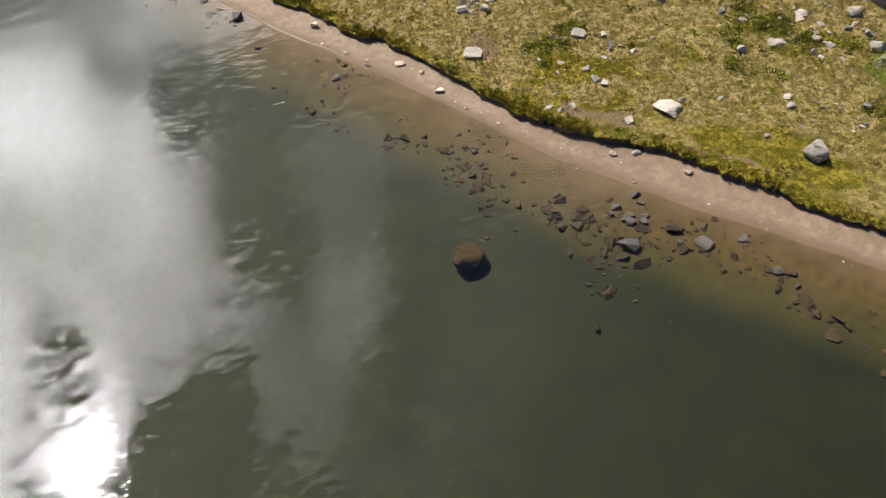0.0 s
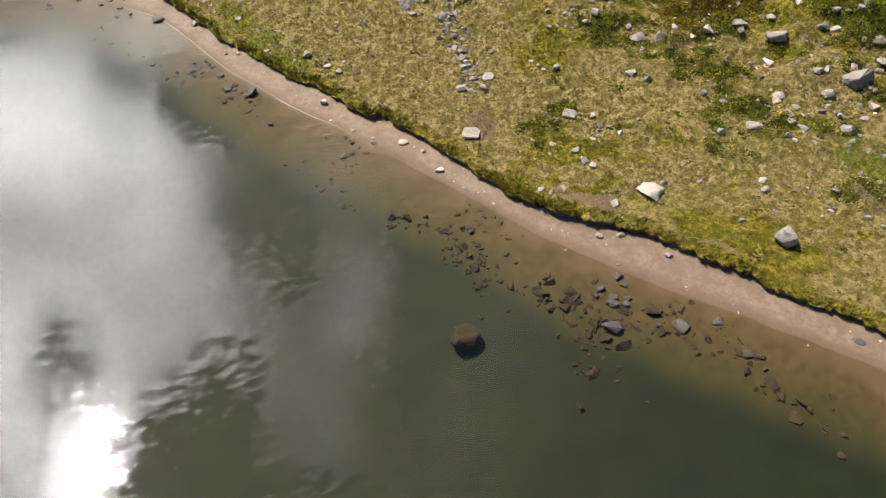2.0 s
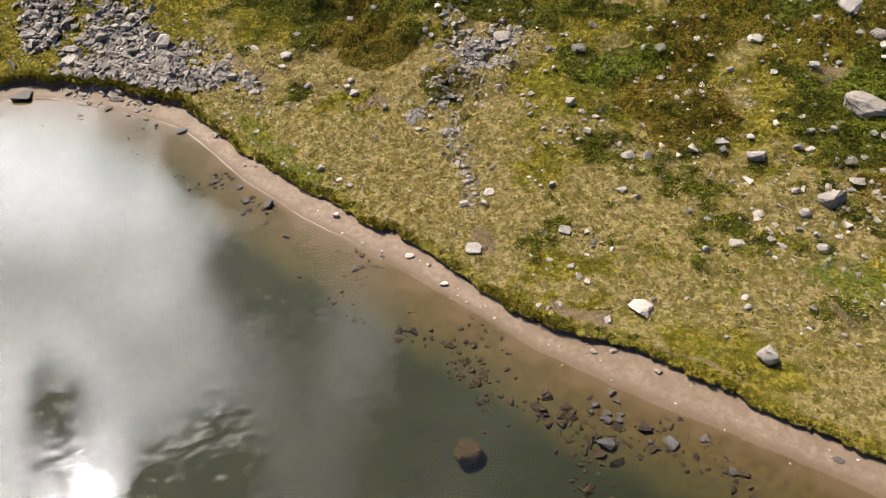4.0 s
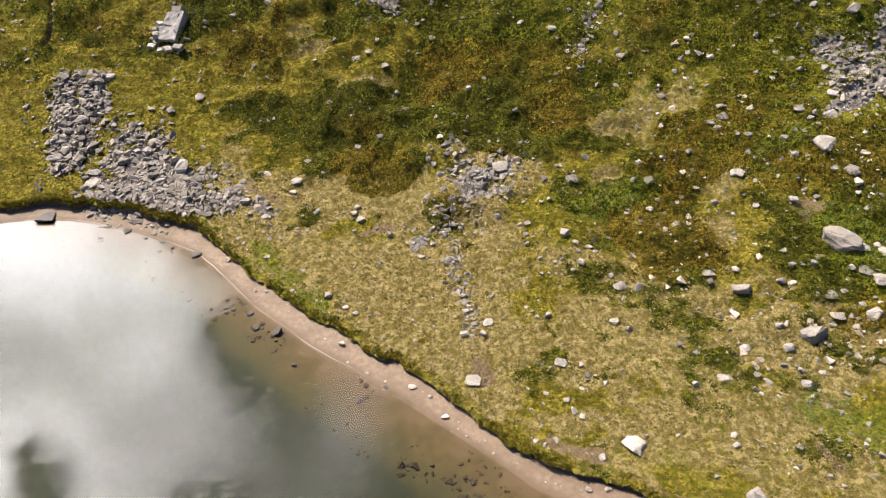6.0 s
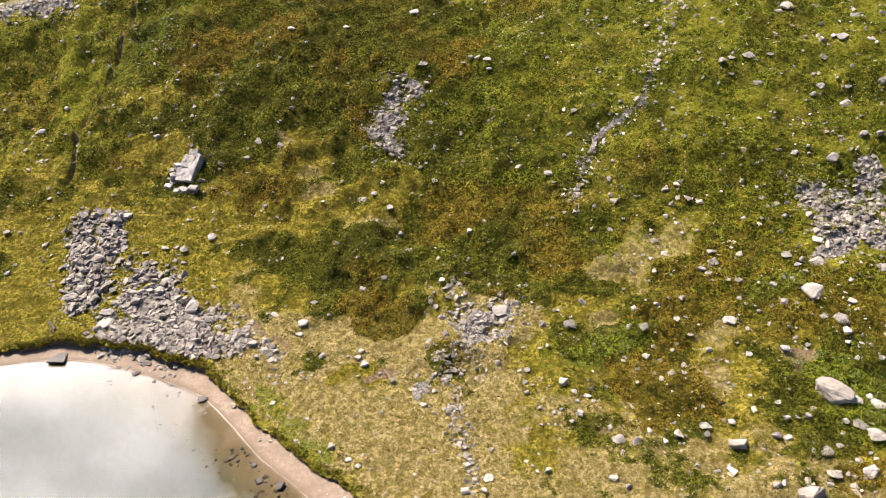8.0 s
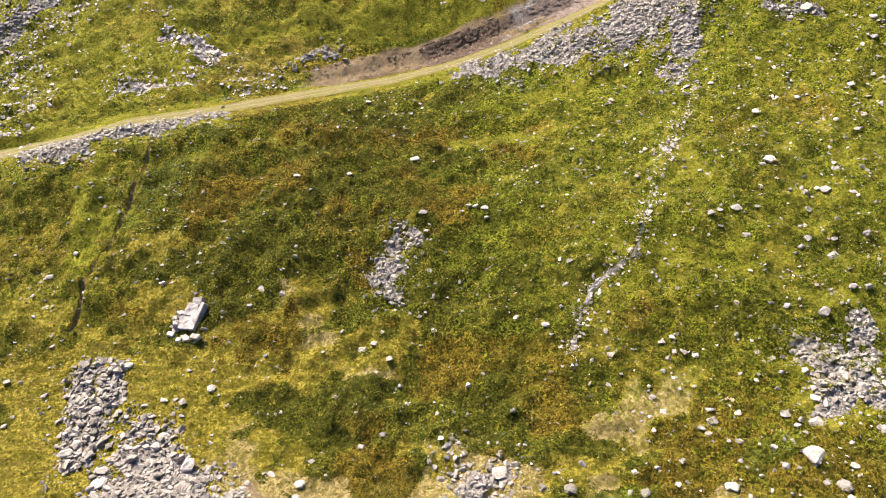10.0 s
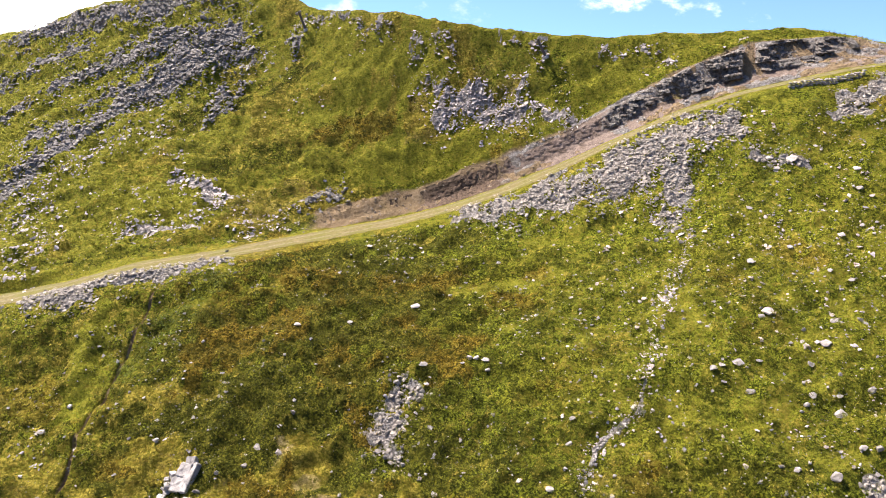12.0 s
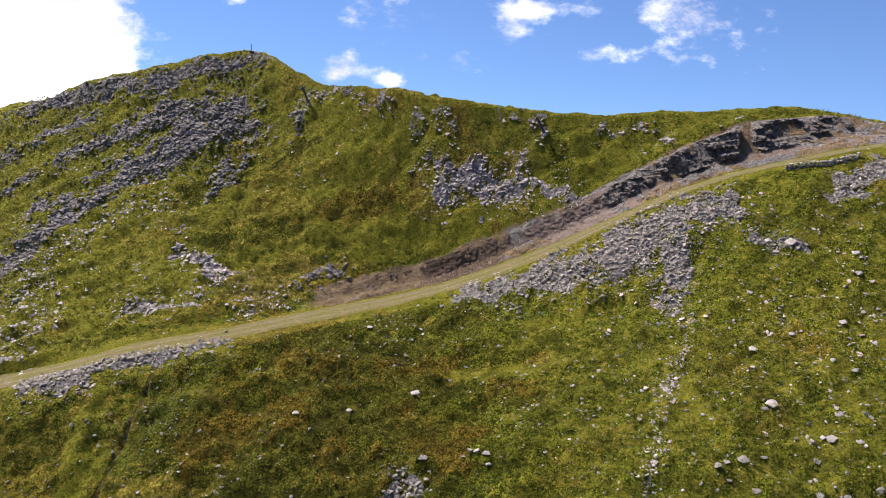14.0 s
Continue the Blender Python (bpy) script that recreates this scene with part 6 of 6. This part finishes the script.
rng = np.random.default_rng(45)
fx, fy = rng.uniform(-130, 100, 17000), rng.uniform(118, 212, 17000)
_, _, _, f_track, f_cut, f_off, f_over, f_ridge = land(fx, fy)
ok = (f_over > 0.5) & (f_ridge < -1.5) & (f_cut < 0.2)
fx, fy = fx[ok], fy[ok]
f_cover, fell_plants, _ = covers(fx, fy)
ok = f_cover[:, 1] < 0.5
fx, fy, fell_plants = fx[ok], fy[ok], fell_plants[ok]
tagged(heap("fell_grass", TUFTS, np.stack([fx, fy], -1), rng.uniform(0.3, 0.75, len(fx)), np.stack([0 * fx, 0 * fx, rng.uniform(0, 6.28, len(fx))], -1), BLADES, extra=fell_plants),
       "yellow-green tussock grass on the high fell", "grass", kind="stuff")

# broad-leaved herbs in the damp green patches
herb_mat, g = material("herb_leaves")
finish(g, g.mix(g.put("ShaderNodeNewGeometry").outputs["Random Per Island"], (0.060, 0.095, 0.014), (0.175, 0.225, 0.040)), 0.7, None, 0.15)
rng = np.random.default_rng(47)
herbs = band_points(rng, GREEN, 3.5)
tagged(heap("herbs", CUSHIONS, herbs, rng.uniform(0.4, 0.9, len(herbs)), np.stack([0.2 + 0 * herbs[:, 0], 0 * herbs[:, 0], rng.uniform(0, 6.28, len(herbs))], -1), herb_mat),
       "pale green broad-leaved herbs in damp hollows", "herbs", kind="stuff")

# a patch of dark juniper on the open fell
juniper = band_points(rng, BROWN[-2:], 1.3)
dark = np.tile([1.0, 0.0, 0.0, 0.0], (len(juniper), 1))
tagged(heap("juniper", BUSHES, juniper, rng.uniform(0.5, 1.3, len(juniper)), np.stack([0.3 + 0 * juniper[:, 0], 0 * juniper[:, 0], rng.uniform(0, 6.28, len(juniper))], -1), LEAVES, extra=dark),
       "dark juniper bushes in a patch on the fell", "bushes", kind="stuff")


# ---------------------------------------------------------------- built things
def make_plain(name, colour, rough, grain_scale=6.0, metal=0.0):
    m, g = material(name)
    where = g.put("ShaderNodeTexCoord").outputs["Object"]
    n = g.noise(where, grain_scale, 5.0, 0.65)
    c = g.mix(g.ramp(n, 0.3, 0.7), tuple(0.65 * v for v in colour), tuple(1.25 * v for v in colour))
    finish(g, c, rough, g.bump(n, 0.4, 0.05))
    return m


POST_WOOD = make_plain("weathered_timber", (0.085, 0.07, 0.058), 0.85, 8.0)
IRON = make_plain("rusty_iron", (0.16, 0.13, 0.11), 0.6, 9.0)


def beam(name, a, b, r0, r1, mat, parent, label="", sides=10):
    """A tapered round or square bar from a to b."""
    bm = bmesh.new()
    a, b = Vector(a), Vector(b)
    bmesh.ops.create_cone(bm, segments=sides, radius1=r0, radius2=r1, depth=(b - a).length, cap_ends=True)
    bmesh.ops.bevel(bm, geom=[e for e in bm.edges if len(e.link_faces) == 2 and e.calc_face_angle(0) > 1.2], offset=min(r0, r1) * 0.2, segments=1, affect="EDGES")
    turn = Vector((0, 0, 1)).rotation_difference((b - a).normalized()).to_matrix().to_4x4()
    bmesh.ops.transform(bm, matrix=Matrix.Translation((a + b) / 2) @ turn, verts=bm.verts)
    return part(name, bm, mat, parent, label)


def leaning_pole(x, y, tall, lean, arm):
    """An old lift pole that leans downhill, with an iron cross-piece at its head."""
    pole = new("lift_pole")
    pole.matrix_world = pose(x, y, height_at(x, y) - 0.3, 0, lean, 0)
    beam("post", (0, 0, 0), (0, 0, tall), 0.34, 0.25, POST_WOOD, pole)
    beam("cross_arm", (-arm, 0, tall - 0.35), (arm, 0, tall - 0.15), 0.16, 0.16, IRON, pole, "rusty iron cross-arm", 4)
    beam("brace", (-arm * 0.8, 0.05, tall - 0.35), (0, 0.05, tall - 1.9), 0.09, 0.09, IRON, pole, "thin iron brace", 4)
    beam("brace", (arm * 0.8, 0.05, tall - 0.2), (0, 0.05, tall - 1.9), 0.09, 0.09, IRON, pole, "thin iron brace", 4)
    beam("sheave", (-arm, -0.3, tall - 0.5), (-arm, 0.3, tall - 0.5), 0.28, 0.28, IRON, pole, "small iron cable wheel", 12)
    beam("footing", (0, 0, 0.05), (0, 0, 0.75), 0.62, 0.5, make_plain("old_concrete", (0.33, 0.32, 0.30), 0.9), pole, "grey concrete footing", 8)
    return tagged(pole, "dark leaning timber lift pole on the grassy ridge", "pole", "old lift poles")


leaning_pole(-37.9, 191.2, 5.3, -20, 0.7)
leaning_pole(21.2, 171.3, 5.0, -27, 0.65)

marker = new("summit_post")
marker.matrix_world = pose(-57.8, 209.6, height_at(-57.8, 209.6) - 0.2)
beam("post", (0, 0, 0), (0, 0, 2.1), 0.10, 0.08, POST_WOOD, marker)
beam("cross_piece", (-0.35, 0, 1.65), (0.35, 0, 1.65), 0.06, 0.06, POST_WOOD, marker, "", 4)
bm = rock_bmesh(random.Random(5), 16, 0.5, 0.04)
bmesh.ops.scale(bm, vec=(1.5, 1.5, 0.9), verts=bm.verts)
part("cairn", bm, ROCK, marker, "low heap of grey stones")
tagged(marker, "thin wooden post in a small cairn on the summit", "post")

# the block outcrop on the slope: cracked slabs leaning on each other
def slab_bmesh(rng, wide, deep, tall, skew):
    """A split plate of rock with skewed corners and chipped edges."""
    bm = bmesh.new()
    bmesh.ops.create_cube(bm, size=1.0)
    for v in bm.verts:
        v.co = Vector((v.co.x * wide, v.co.y * deep, (v.co.z + 0.5) * tall)) + Vector((rng.uniform(-skew, skew) * wide, rng.uniform(-skew, skew) * deep, rng.uniform(-skew, skew) * tall))
    bmesh.ops.bevel(bm, geom=list(bm.edges), offset=0.045, segments=1, affect="EDGES", clamp_overlap=True)
    bmesh.ops.triangulate(bm, faces=bm.faces)
    bmesh.ops.subdivide_edges(bm, edges=bm.edges, cuts=3, use_grid_fill=True)
    off = Vector((rng.uniform(0, 90), rng.uniform(0, 90), rng.uniform(0, 90)))
    for v in bm.verts:
        v.co += Vector((0.4, 0.4, 1.0)) * 0.08 * noise.fractal(v.co * 1.6 + off, 0.9, 2.1, 4)
    return bm


outcrop = new("rock_outcrop")
outcrop.matrix_world = Matrix.Translation((-35.4, 87.6, height_at(-35.4, 87.6)))
PLATES = [(-0.35, -1.15, 1.5, 2.0, 1.0), (0.85, -1.0, 1.1, 2.2, 1.1), (0.1, 0.75, 1.7, 1.9, 1.0), (1.35, 0.5, 0.6, 3.0, 1.25), (0.45, 2.1, 1.3, 1.1, 0.9), (-0.7, 0.2, 0.7, 1.3, 0.8)]
for k, (u, v, wide, deep, tall) in enumerate(PLATES):
    bm = slab_bmesh(random.Random(200 + k), wide, deep, tall, 0.09)
    bmesh.ops.transform(bm, matrix=pose(0, 0, 0.25, 43, 0, -14) @ Matrix.Translation((u, v, -0.35)) @ Matrix.Rotation(radians(7 - 5 * (k % 4)), 4, "Z"), verts=bm.verts)
    part("slab", bm, PALE_ROCK, outcrop)
BLOCKS = [(-1.9, -0.9, 1.0, 0.8, 0.7, 20), (-2.4, -1.9, 1.1, 0.8, 0.5, -12), (-1.6, 0.3, 0.8, 0.7, 0.8, 40), (-2.2, -0.2, 0.7, 0.6, 0.5, 5), (0.2, -3.4, 0.9, 0.7, 0.6, 30), (1.5, -3.1, 1.1, 0.8, 0.7, -20), (-0.7, -3.5, 0.7, 0.6, 0.5, 10)]
for k, (ox, oy, wide, deep, tall, turn) in enumerate(BLOCKS):
    bm = slab_bmesh(random.Random(230 + k), wide, deep, tall, 0.12)
    rise = height_at(-35.4 + ox, 87.6 + oy) - height_at(-35.4, 87.6)
    bmesh.ops.transform(bm, matrix=Matrix.Translation((ox, oy, rise - 0.12)) @ pose(0, 0, 0, 18, 0, turn), verts=bm.verts)
    part("block", bm, PALE_ROCK, outcrop)
tagged(outcrop, "pale cracked rock outcrop of leaning slabs amid shrubs", "rock")

# the dry-stone retaining wall below the track
wall = new("retaining_wall")
wall.matrix_world = Matrix.Translation((66.3, 148.6, 0))
for course in range(4):
    at = 0.0
    while at < 13.6:
        wide = dice.uniform(0.45, 0.95)
        x, y = 66.3 + at + wide / 2, 148.6 - 0.08 * at + dice.uniform(-0.05, 0.05)
        stone = new("wall_stone", dice.choice(STONE_MESHES))
        foot = height_at(x, y - 0.4) - 0.15
        stone.parent = wall
        stone.matrix_basis = Matrix.Translation((x - 66.3, y - 148.6 + 0.05 * course, foot + course * 0.36)) @ pose(0, 0, 0, dice.uniform(-4, 4), dice.uniform(-4, 4), dice.uniform(-8, 8)) @ Matrix.Diagonal((wide * 1.08, 0.7, 0.44, 1))
        at += wide
tagged(wall, "dark dry-stone retaining wall along the track's edge", "wall")
